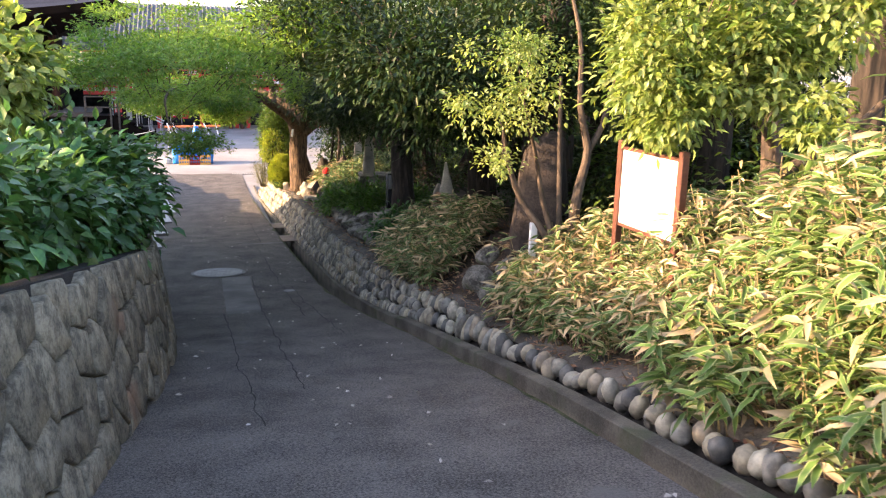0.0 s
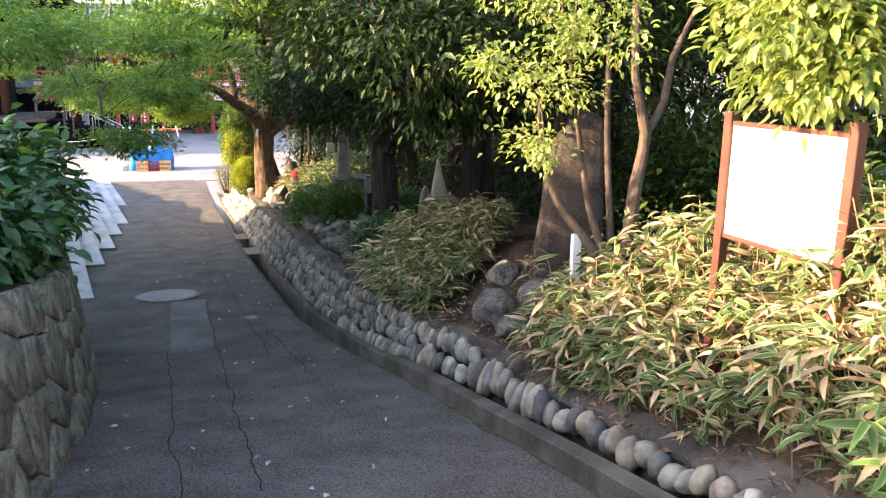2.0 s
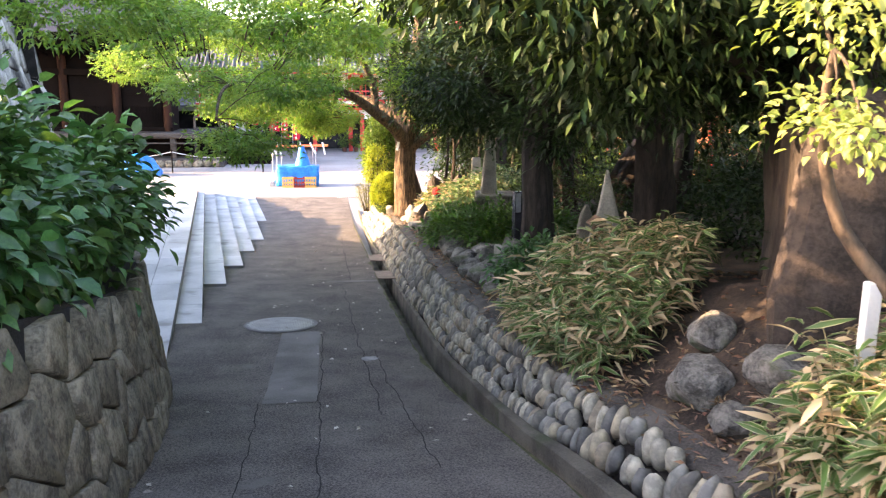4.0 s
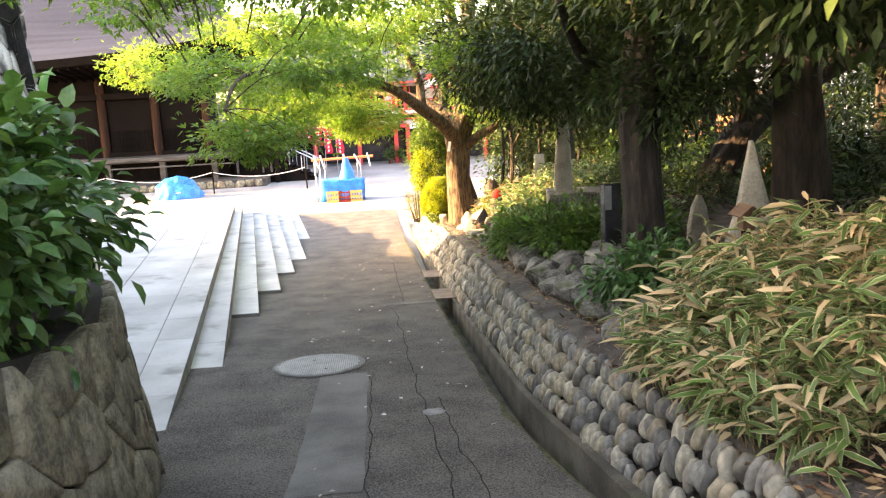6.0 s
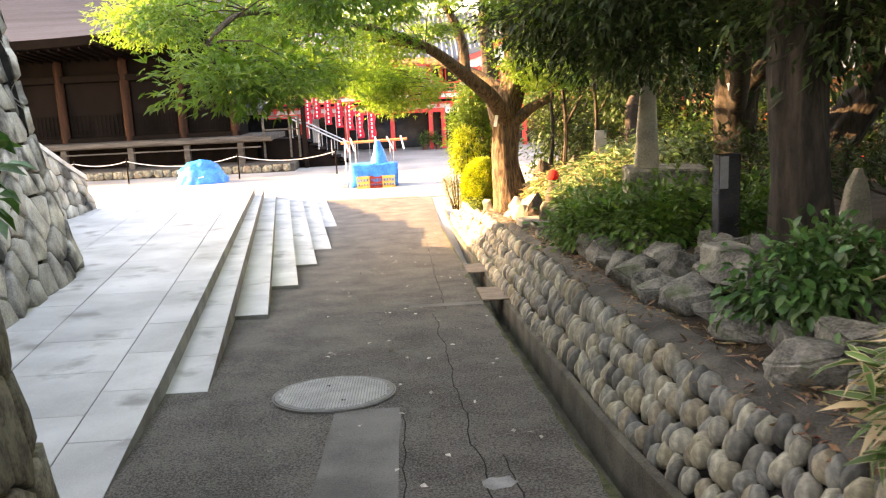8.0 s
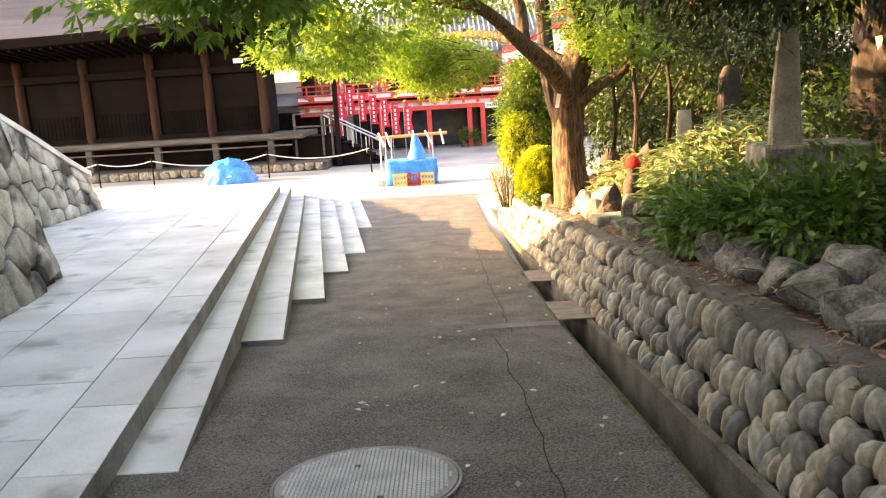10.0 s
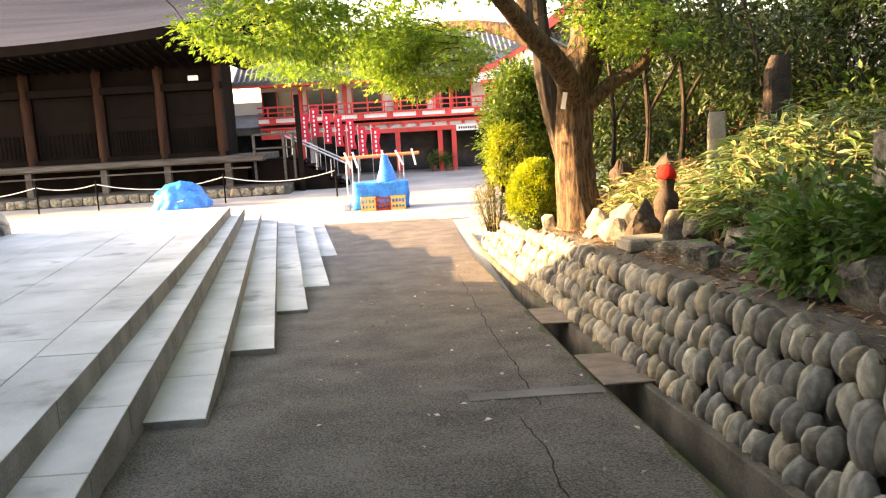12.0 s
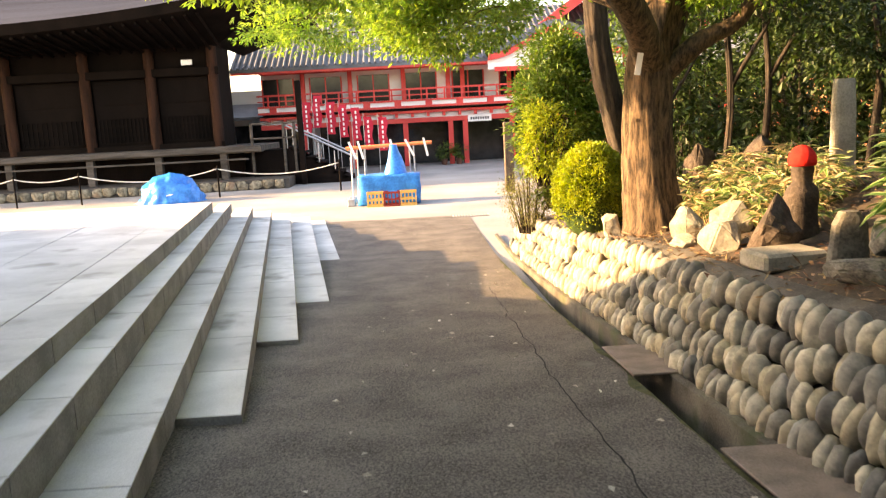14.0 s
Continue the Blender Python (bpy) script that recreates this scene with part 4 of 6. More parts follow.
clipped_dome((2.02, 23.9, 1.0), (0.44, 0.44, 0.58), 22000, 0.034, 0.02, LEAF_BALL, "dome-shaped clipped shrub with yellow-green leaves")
shrub("low_shrub", "olive-brown feathery conifer shrub at the wall's end", [((1.66, 26.6, 0.98), (0.36, 0.4, 0.5), 80)], 70, 0.13, 0.045, 0.012, LEAF_OLIVE)
shrub("tall_shrub", "tall dark-green evergreen shrub with yellow young leaves", [((2.2, 26.9, 1.95), (0.66, 0.6, 1.15), 140), ((2.3, 27.2, 2.9), (0.5, 0.5, 0.5), 46)], 90, 0.2, 0.10, 0.04, LEAF_MID)
shrub("tall_shrub", "bright yellow-green leafy shrub in front of an evergreen", [((1.85, 26.2, 1.75), (0.34, 0.3, 0.55), 40)], 60, 0.16, 0.07, 0.03, LEAF_BALL)

# the big tree by the path's end
tree("big_tree", "old broad tree with furrowed bark leaning limbs and feathery leaves", [(2.38, 22.8, 0.80), (2.36, 22.8, 1.05), (2.32, 22.8, 1.5), (2.32, 22.8, 2.1), (2.37, 22.78, 2.7), (2.5, 22.7, 3.3), (2.62, 22.7, 4.6), (2.7, 22.8, 6.2)],
     [0.40, 0.29, 0.235, 0.22, 0.225, 0.215, 0.16, 0.09],
     [([(2.36, 22.75, 2.55), (2.05, 22.2, 2.95), (1.55, 21.5, 3.35), (0.9, 20.3, 3.75), (-0.1, 18.5, 4.0), (-0.8, 16.0, 3.9), (-0.75, 13.9, 3.5)], [0.17, 0.14, 0.11, 0.075, 0.045, 0.026, 0.012]),
      ([(1.55, 21.5, 3.35), (1.5, 21.6, 4.0), (1.0, 21.2, 4.9)], [0.10, 0.075, 0.04]),
      ([(2.42, 22.75, 2.45), (2.75, 22.55, 2.75), (3.1, 22.4, 2.95), (3.3, 22.3, 3.5), (3.35, 22.2, 4.2)], [0.12, 0.09, 0.065, 0.05, 0.02]),
      ([(0.9, 20.3, 3.75), (-0.8, 20.6, 4.1), (-2.4, 20.4, 4.2), (-3.4, 20.3, 4.1)], [0.06, 0.045, 0.028, 0.01]),
      ([(2.45, 22.8, 3.0), (1.4, 23.6, 3.6), (0.2, 24.6, 3.7), (-1.2, 25.6, 3.5)], [0.12, 0.08, 0.045, 0.012]),
      ([(2.5, 22.7, 3.3), (2.2, 21.2, 4.6), (1.8, 18.5, 5.2), (1.2, 14.5, 5.0)], [0.13, 0.1, 0.06, 0.02])],
     [((-0.4, 13.5, 3.27), (0.38, 0.65, 0.15), 22), ((0.2, 14.8, 3.95), (0.6, 0.85, 0.25), 26), ((-1.0, 15.8, 3.9), (0.8, 1.0, 0.3), 30), ((-0.7, 18.5, 3.85), (1.0, 1.3, 0.32), 44), ((-2.9, 20.3, 4.25), (0.75, 0.9, 0.35), 40), ((-1.0, 21.0, 3.45), (0.9, 1.0, 0.35), 66), ((-0.2, 22.2, 3.4), (0.9, 0.9, 0.34), 46), ((0.8, 19.4, 4.75), (1.1, 1.2, 0.3), 50), ((-0.9, 19.8, 4.7), (1.2, 1.2, 0.32), 54), ((0.2, 22.5, 4.9), (1.5, 1.4, 0.35), 46), ((1.1, 16.6, 4.75), (0.7, 0.9, 0.25), 26),
      ((0.45, 20.2, 3.9), (0.8, 1.0, 0.3), 36), ((0.45, 23.0, 3.15), (0.8, 1.1, 0.38), 78), ((-1.0, 25.7, 3.45), (1.1, 1.2, 0.4), 64), ((0.2, 21.0, 4.6), (1.6, 1.8, 0.4), 50), ((0.2, 12.3, 4.55), (1.1, 1.5, 0.32), 54), ((-1.2, 13.5, 4.5), (0.5, 1.0, 0.28), 26),
      ((1.0, 24.5, 4.6), (1.8, 1.8, 0.5), 46), ((0.6, 9.8, 4.85), (1.0, 1.2, 0.28), 40), ((-1.35, 10.9, 4.5), (0.7, 0.7, 0.28), 30), ((-0.9, 14.6, 5.05), (1.4, 1.3, 0.4), 44), ((2.6, 22.5, 6.2), (2.2, 2.2, 0.9), 50), ((1.9, 15.8, 3.95), (0.6, 0.9, 0.25), 24), ((3.1, 22.3, 3.3), (0.6, 0.6, 0.3), 22), ((2.6, 22.0, 3.6), (0.7, 0.7, 0.3), 24)],
     46, 0.30, 0.078, 0.026, BARK, LEAF_MAPLE, rough=0.22, twig_share=0.35, flat=0.4, palmate=True)
tree("slanting_tree", "dark slanting trunk with a knot behind the big tree", [(2.95, 25.2, 0.7), (2.75, 25.0, 1.3), (2.5, 24.9, 2.2), (2.3, 24.8, 3.2), (2.2, 24.7, 5.0)], [0.2, 0.17, 0.155, 0.14, 0.09], [], [((2.6, 25.5, 4.9), (1.8, 1.6, 0.8), 46)], 90, 0.4, 0.085, 0.034, BARK_DK, LEAF_MID)

# trees of the grove
TRUNK_X, TRUNK_Y = 2.98, 13.05
tree("garden_tree", "thick gnarled evergreen tree with leaning limbs in the grove", [(4.95, 18.6, 1.2), (4.84, 18.55, 1.9), (4.75, 18.45, 2.8), (4.8, 18.2, 3.6), (4.9, 18.0, 5.2)], [0.40, 0.27, 0.24, 0.22, 0.12],
     [([(4.75, 18.45, 2.7), (3.8, 16.0, 3.5), (2.6, 13.6, 3.8), (2.1, 12.5, 4.2)], [0.13, 0.10, 0.06, 0.03]), ([(4.77, 18.4, 2.9), (4.8, 17.0, 3.6), (4.7, 15.4, 4.5)], [0.13, 0.1, 0.06])],
     [((2.7, 15.8, 3.6), (0.8, 1.4, 0.4), 56), ((3.3, 13.2, 3.55), (0.7, 0.9, 0.38), 40), ((2.5, 14.6, 4.05), (0.9, 1.3, 0.45), 60), ((2.2, 16.6, 3.95), (0.8, 1.3, 0.5), 60), ((3.6, 14.5, 4.6), (1.4, 1.8, 0.8), 110), ((3.2, 18.0, 4.3), (1.2, 1.6, 0.7), 80), ((3.0, 15.5, 5.6), (2.4, 3.4, 0.9), 120)], 110, 0.36, 0.10, 0.034, BARK_DK, LEAF_DARK, "grove trees")
tree("garden_tree", "thick dark trunk with a swollen root beside a black stone", [(TRUNK_X, TRUNK_Y - 0.02, 1.5), (TRUNK_X, TRUNK_Y, 1.95), (TRUNK_X - 0.03, TRUNK_Y, 2.5), (TRUNK_X - 0.06, TRUNK_Y + 0.05, 3.2), (TRUNK_X + 0.02, TRUNK_Y + 0.1, 4.2), (TRUNK_X + 0.1, TRUNK_Y + 0.1, 5.4)], [0.34, 0.22, 0.175, 0.165, 0.13, 0.07], [([(TRUNK_X - 0.05, TRUNK_Y, 3.0), (TRUNK_X + 0.35, TRUNK_Y + 0.1, 3.5), (TRUNK_X + 0.9, TRUNK_Y + 0.2, 4.2)], [0.1, 0.08, 0.04])],
     [((TRUNK_X - 0.2, TRUNK_Y - 0.6, 4.6), (1.1, 1.2, 0.5), 50)], 100, 0.36, 0.10, 0.036, BARK_DK, LEAF_DARK, "grove trees")
tree("garden_tree", "dark trunk leaning towards the light in the grove", [(5.7, 18.3, 1.5), (5.9, 18.1, 2.3), (6.25, 17.8, 3.0), (6.8, 17.4, 3.5), (7.6, 16.9, 4.0)], [0.30, 0.25, 0.22, 0.17, 0.1], [([(6.15, 17.9, 2.9), (5.8, 17.2, 3.8), (5.7, 16.4, 5.0)], [0.15, 0.12, 0.06])],
     [((5.6, 15.4, 4.9), (1.6, 2.0, 0.9), 110)], 100, 0.4, 0.10, 0.036, BARK_DK, LEAF_DARK, "grove trees")
tree("garden_tree", "straight dark trunk beside the bamboo grass", [(4.3, 12.8, 1.9), (4.25, 12.8, 3.0), (4.1, 12.7, 4.2), (4.0, 12.6, 6.0)], [0.24, 0.19, 0.17, 0.12], [([(4.15, 12.7, 3.8), (3.3, 11.8, 4.4), (2.6, 11.0, 4.9)], [0.08, 0.06, 0.03])],
     [((3.2, 11.2, 4.75), (1.4, 1.8, 0.6), 110), ((4.5, 12.5, 5.0), (1.6, 2.0, 0.9), 90)], 100, 0.4, 0.10, 0.036, BARK_DK, LEAF_DARK, "grove trees")
tree("garden_tree", "broad vine-covered dark trunk behind the standing stone", [(4.05, 9.4, 2.2), (4.0, 9.4, 2.9), (3.95, 9.4, 4.0), (3.9, 9.3, 6.0)], [0.36, 0.29, 0.26, 0.2], [([(3.95, 9.4, 3.6), (3.2, 8.8, 4.0), (2.3, 8.3, 4.35), (1.5, 7.9, 4.6)], [0.1, 0.07, 0.045, 0.02])],
     [((2.1, 8.4, 4.62), (1.2, 1.2, 0.42), 90), ((2.5, 9.4, 4.35), (0.9, 1.2, 0.5), 70), ((3.3, 10.2, 4.1), (0.9, 1.1, 0.5), 60), ((3.8, 8.6, 4.6), (1.0, 1.2, 0.7), 70), ((1.4, 9.6, 4.95), (1.0, 1.6, 0.4), 60)], 105, 0.34, 0.10, 0.036, BARK_DK, LEAF_DARK, "grove trees")
for k, (x, y) in enumerate(((6.0, 6.4), (7.4, 9.6), (6.2, 12.6), (8.2, 14.2), (7.0, 18.2), (9.5, 19.5), (6.0, 21.5), (8.4, 24.5), (6.0, 27.5), (10.8, 11.5), (11.5, 16.0), (9.2, 5.8), (5.4, 30.5), (12.5, 22.5), (9.5, 30.0), (5.7, 8.6), (7.2, 7.2))):
    g = G(x, y)
    h = RNG.uniform(6.5, 8.0)
    lx, ly = RNG.uniform(-0.5, 0.5), RNG.uniform(-0.5, 0.5)
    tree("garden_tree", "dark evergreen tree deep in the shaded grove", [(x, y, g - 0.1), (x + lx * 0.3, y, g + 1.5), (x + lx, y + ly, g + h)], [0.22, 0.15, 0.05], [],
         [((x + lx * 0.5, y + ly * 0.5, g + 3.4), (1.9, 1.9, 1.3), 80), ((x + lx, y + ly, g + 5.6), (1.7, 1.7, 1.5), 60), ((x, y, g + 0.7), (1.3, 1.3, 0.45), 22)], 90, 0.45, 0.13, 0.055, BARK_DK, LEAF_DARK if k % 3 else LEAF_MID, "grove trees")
for x, y, h in ((3.6, 24.2, 3.6), (4.4, 25.0, 3.4), (3.9, 27.3, 4.2), (5.0, 23.6, 2.6)):
    g = G(x, y)
    tree("young_tree", "slender young tree at the sunlit edge of the grove", [(x, y, g - 0.05), (x + 0.1, y, g + 1.3), (x - 0.15, y + 0.1, g + h)], [0.045, 0.035, 0.015], [([(x + 0.1, y, g + 1.2), (x + 0.5, y - 0.1, g + 1.9)], [0.035, 0.015])],
         [((x, y, g + h * 0.75), (0.9, 0.9, 0.9), 46)], 70, 0.3, 0.085, 0.036, BARK_DK, LEAF_DARK, "young trees")

for x, y, r, h in ((11.0, 8.0, 2.2, 2.6), (13.0, 12.5, 2.4, 3.0), (14.0, 17.5, 2.6, 3.2), (12.5, 26.5, 2.4, 3.0), (14.5, 22.0, 2.5, 3.4), (10.5, 34.0, 2.4, 3.2), (7.5, 33.5, 1.8, 2.2), (15.5, 29.0, 2.4, 3.0), (9.0, 27.0, 1.6, 1.3), (7.0, 24.0, 1.2, 0.9), (6.8, 10.8, 1.0, 4.6), (8.0, 10.6, 1.1, 5.0), (5.4, 26.0, 1.0, 3.0), (6.4, 24.4, 1.0, 3.0), (4.7, 28.6, 0.9, 2.8), (8.6, 12.4, 1.6, 2.2), (9.0, 17.0, 1.7, 2.4), (8.0, 20.8, 1.5, 2.0), (8.4, 8.4, 1.5, 2.2), (6.4, 7.6, 1.0, 1.6), (10.5, 21.5, 1.8, 2.6), (7.6, 4.0, 1.8, 2.4), (6.2, 16.6, 0.9, 1.1)):
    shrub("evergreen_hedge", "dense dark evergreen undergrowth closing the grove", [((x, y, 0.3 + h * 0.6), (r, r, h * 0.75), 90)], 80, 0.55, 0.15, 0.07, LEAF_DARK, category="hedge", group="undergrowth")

# shrub tree with several stems in front of the big stone
tree("multi_stem_tree", "pale-barked small tree with several twisting stems and sunlit leaves", [(3.12, 6.87, 2.5), (3.10, 6.85, 3.1), (3.18, 6.95, 3.45), (3.33, 7.1, 3.82), (3.25, 7.15, 4.2), (3.22, 7.2, 4.9), (3.0, 7.3, 5.7)], [0.07, 0.05, 0.044, 0.038, 0.028, 0.02, 0.008],
     [([(3.33, 7.1, 3.80), (3.5, 7.15, 4.05), (3.58, 7.2, 4.35), (3.8, 7.2, 4.8)], [0.036, 0.03, 0.024, 0.012]), ([(3.0, 6.8, 2.55), (2.98, 6.9, 3.1), (3.08, 7.2, 3.8), (3.05, 7.2, 4.5)], [0.035, 0.028, 0.024, 0.014]),
      ([(2.98, 6.75, 2.55), (2.85, 6.85, 3.0), (2.62, 7.02, 3.36), (2.45, 6.95, 3.75), (2.3, 6.7, 4.05)], [0.05, 0.04, 0.032, 0.022, 0.012]), ([(2.9, 6.8, 2.95), (2.82, 6.95, 3.35), (2.7, 6.9, 3.8), (2.4, 6.5, 4.3)], [0.032, 0.026, 0.02, 0.01])],
     [((2.12, 6.4, 3.80), (0.16, 0.2, 0.09), 6), ((2.38, 6.75, 4.15), (0.26, 0.26, 0.10), 8), ((1.75, 5.95, 4.27), (0.22, 0.26, 0.10), 7), ((2.2, 5.75, 4.42), (0.2, 0.25, 0.12), 8), ((2.55, 6.7, 4.68), (0.4, 0.5, 0.16), 12), ((2.0, 6.1, 4.7), (0.4, 0.4, 0.15), 10)], 54, 0.15, 0.042, 0.024, BARK_PALE, LEAF_BRIGHT, full=True, category="tree", rough=0.15)
tree("garden_tree", "thick dark-brown trunk rising behind the monument stone", [(3.62, 8.7, 2.4), (3.55, 8.6, 3.0), (3.5, 8.5, 3.8), (3.62, 8.5, 5.6)], [0.32, 0.25, 0.22, 0.16], [], [((3.4, 8.3, 5.2), (1.0, 1.0, 0.5), 40)], 80, 0.34, 0.10, 0.036, BARK_DK, LEAF_DARK, "grove trees")
tree("broadleaf_tree", "broad-leaved tree with bright sunlit yellow-green foliage above the signboard", [(4.50, 5.85, 2.9), (4.5, 5.88, 3.6), (4.45, 5.9, 4.4), (4.5, 6.0, 6.0)], [0.11, 0.088, 0.078, 0.05], [([(4.45, 5.85, 4.0), (3.8, 5.4, 4.35), (3.0, 5.0, 4.5)], [0.05, 0.035, 0.015]), ([(4.4, 5.8, 3.7), (4.9, 5.4, 4.2), (5.2, 5.0, 4.9)], [0.05, 0.04, 0.02])],
     [((2.62, 5.0, 4.55), (0.2, 0.4, 0.2), 12), ((2.88, 5.0, 4.32), (0.28, 0.4, 0.16), 18), ((3.1, 4.95, 4.5), (0.36, 0.45, 0.2), 24), ((2.8, 5.05, 4.82), (0.4, 0.45, 0.2), 20), ((3.35, 4.9, 4.75), (0.45, 0.5, 0.2), 24), ((3.5, 4.45, 4.45), (0.22, 0.3, 0.1), 7), ((3.6, 4.35, 4.24), (0.14, 0.18, 0.07), 4), ((3.75, 4.7, 4.95), (0.6, 0.6, 0.22), 24), ((3.4, 5.1, 5.3), (0.9, 0.9, 0.3), 26)], 74, 0.18, 0.078, 0.035, BARK_PALE, LEAF_BRIGHT, full=True, rough=0.15)

# signboard
sg = thing("signboard", (2.85, 5.14, G(2.85, 5.14) - 0.15), "white blank-looking notice board in a brown steel frame on two posts", "signboard", turn=1.5)
zt = 4.07 - sg.location.z
zb, zu = 3.44 - sg.location.z, 4.0 - sg.location.z
for y in (-0.40, 0.40):
    sub("post", box(bmesh.new(), (-0.028, y - 0.028, 0), (0.028, y + 0.028, zt), 0.004), BROWN_PAINT, sg)
sub("panel", box(bmesh.new(), (-0.012, -0.368, zb), (0.012, 0.368, zu), 0.003), WHITE, sg)
for z in (zb - 0.012, zu + 0.012):
    sub("rail", box(bmesh.new(), (-0.018, -0.371, z - 0.012), (0.018, 0.371, z + 0.012), 0.003), BROWN_PAINT, sg)

mk = thing("marker_post", (2.73, 6.93, G(2.73, 6.93) - 0.05), "short white square marker stake in the grass", "marker post")
h = 3.15 - mk.location.z
sub("stake", box(bmesh.new(), (-0.035, -0.02, 0), (0.035, 0.02, h), 0.006), WHITE, mk)

# rocks
def rock(at, size, material=ROCK, label="rough grey garden rock half sunk in soil", turn=0.0, seed=None, points=22):
    seed = RNG.uniform(0, 50) if seed is None else seed
    ob = put("rock", rock_mesh("rock", size, material, seed, points), None, label, "rock", "garden rocks")
    ob.matrix_basis = pose(*at, 0, 0, turn)
    return ob


# standing stones
def slab(profile, thick, material, at, turn, name, label, seed):
    """A rough upright stone: an outline (half-widths by height) with a swelling, chipped body."""
    root = thing(name, at, label, "standing stone", "standing stones", turn=turn)
    vs, fs = [], []
    n = 14
    for i, (z, l, r) in enumerate(profile):
        for j in range(n):
            a = 2 * math.pi * j / n
            c, s = math.cos(a), math.sin(a)
            c = math.copysign(abs(c) ** 0.6, c)
            s = math.copysign(abs(s) ** 0.6, s)
            x = (r if c > 0 else l) * c
            k = 1 + 0.10 * noise.noise((c * 1.7 + seed, s * 1.7, z * 2.3))
            vs.append((x * k, thick * s * k * min(1, 0.35 + (r + l)), z))
        if i:
            fs += [((i - 1) * n + j, (i - 1) * n + (j + 1) % n, i * n + (j + 1) % n, i * n + j) for j in range(n)]
    fs.append(tuple(range(len(vs) - n, len(vs))))
    put("stone", mesh_from("stone", vs, fs, material)).parent = root
    return root


slab([(0, .36, .17), (.3, .37, .17), (.65, .33, .17), (1.0, .28, .16), (1.22, .24, .15), (1.36, .12, .16), (1.42, .02, .08)], 0.15, ROCK_BROWN, (3.25, 7.85, 2.5), -20, "standing_stone", "broad brown natural monument stone in shade", 1)
slab([(0, .12, .14), (.4, .105, .125), (.8, .065, .10), (1.02, .03, .06), (1.12, .005, .02)], 0.07, STELE, (3.12, 16.85, 2.19), -10, "standing_stone", "tall pale stele with a slanted pointed top on a plinth", 2)
pl = thing("plinth", (3.34, 16.9, G(3.3, 16.9) - 0.15), "low square stone plinth under a stele", "plinth", turn=-10)
sub("block", box(bmesh.new(), (-0.42, -0.35, 0), (0.42, 0.35, 2.2 - pl.location.z), 0.02), ROCK, pl)
slab([(0, .20, .25), (.3, .18, .22), (.6, .10, .14), (.9, .04, .06), (1.08, .01, .015)], 0.11, STELE, (3.3, 11.75, 2.02), -15, "standing_stone", "tall triangular grey stone tapering to a point", 4)
slab([(0, .13, .12), (.3, .12, .11), (.5, .08, .07), (.62, .02, .02)], 0.08, STELE, (3.85, 14.0, 1.80), 0, "standing_stone", "small leaf-shaped grey standing stone", 5)
slab([(0, .12, .13), (.25, .12, .12), (.46, .09, .1), (.53, .05, .05)], 0.09, ROCK, (2.46, 19.35, 1.0), 0, "standing_stone", "short weathered grey stone post with pale lichen", 6)
slab([(0, .12, .12), (.7, .115, .115), (.92, .10, .10), (.95, .09, .09)], 0.07, STELE, (3.87, 22.05, G(3.87, 22.05) - 0.02), 0, "standing_stone", "flat grey upright stone under young trees", 7)
slab([(0, .16, .16), (.9, .155, .16), (1.55, .145, .15), (1.7, .06, .12)], 0.12, ROCK_BROWN, (4.25, 21.3, 1.2), 10, "standing_stone", "tall narrow dark slab with a slanted top", 8)
ds = thing("memorial_stone", (3.13, 14.65, 1.68), "upright polished black stone slab beside a tree", "memorial stone", turn=12)
sub("slab", box(bmesh.new(), (-0.10, -0.05, 0), (0.10, 0.05, 2.52 - ds.location.z), 0.008), DARK_STONE, ds)
# Pale strip added to imitate the reflection on the stone's left part.
sub("plate", box(bmesh.new(), (-0.095, -0.056, 2.24 - ds.location.z), (-0.02, -0.051, 2.50 - ds.location.z), 0.001), STEEL, ds, "pale plate standing in for a reflection on the polished stone")
rock((3.0, 14.4, G(3.0, 14.4) + 0.05), (0.15, 0.14, 0.2), ROCK, "rough rock propping a black slab")
bs_ = thing("stone_block", (2.73, 13.67, G(2.73, 13.67) - 0.05), "small squared grey stone block among rocks", "stone block", turn=15)
sub("block", box(bmesh.new(), (-0.13, -0.11, 0), (0.13, 0.11, 1.98 - bs_.location.z), 0.02), STELE, bs_)

# wooden lantern house on a post
ln = thing("lantern", (3.09, 11.35, 2.0), "little wooden lantern box with a pitched roof on a post", "lantern")
sub("post", box(bmesh.new(), (-0.025, -0.025, 0), (0.025, 0.025, 0.53), 0.004), COLUMN_WOOD, ln)
sub("box", box(bmesh.new(), (-0.045, -0.045, 0.53), (0.045, 0.045, 0.63), 0.004), LANTERN_WOOD, ln)
for sx in (-1, 1):
    sub("roof_board", box(bmesh.new(), (-0.055, -0.095, -0.006), (0.055, 0.095, 0.006), 0.002, Matrix.Translation((sx * 0.045, 0, 0.665)) @ Matrix.Rotation(radians(sx * 40), 4, "Y")), LANTERN_WOOD, ln)
bm = bmesh.new()
q = [bm.verts.new(v3) for v3 in ((-0.07, -0.07, 0.62), (0.07, -0.07, 0.62), (0, -0.07, 0.69), (-0.07, 0.07, 0.62), (0.07, 0.07, 0.62), (0, 0.07, 0.69))]
for face in ((0, 1, 2), (5, 4, 3), (0, 3, 4, 1)):
    bm.faces.new([q[i] for i in face])
sub("gable", bm, LANTERN_WOOD, ln)

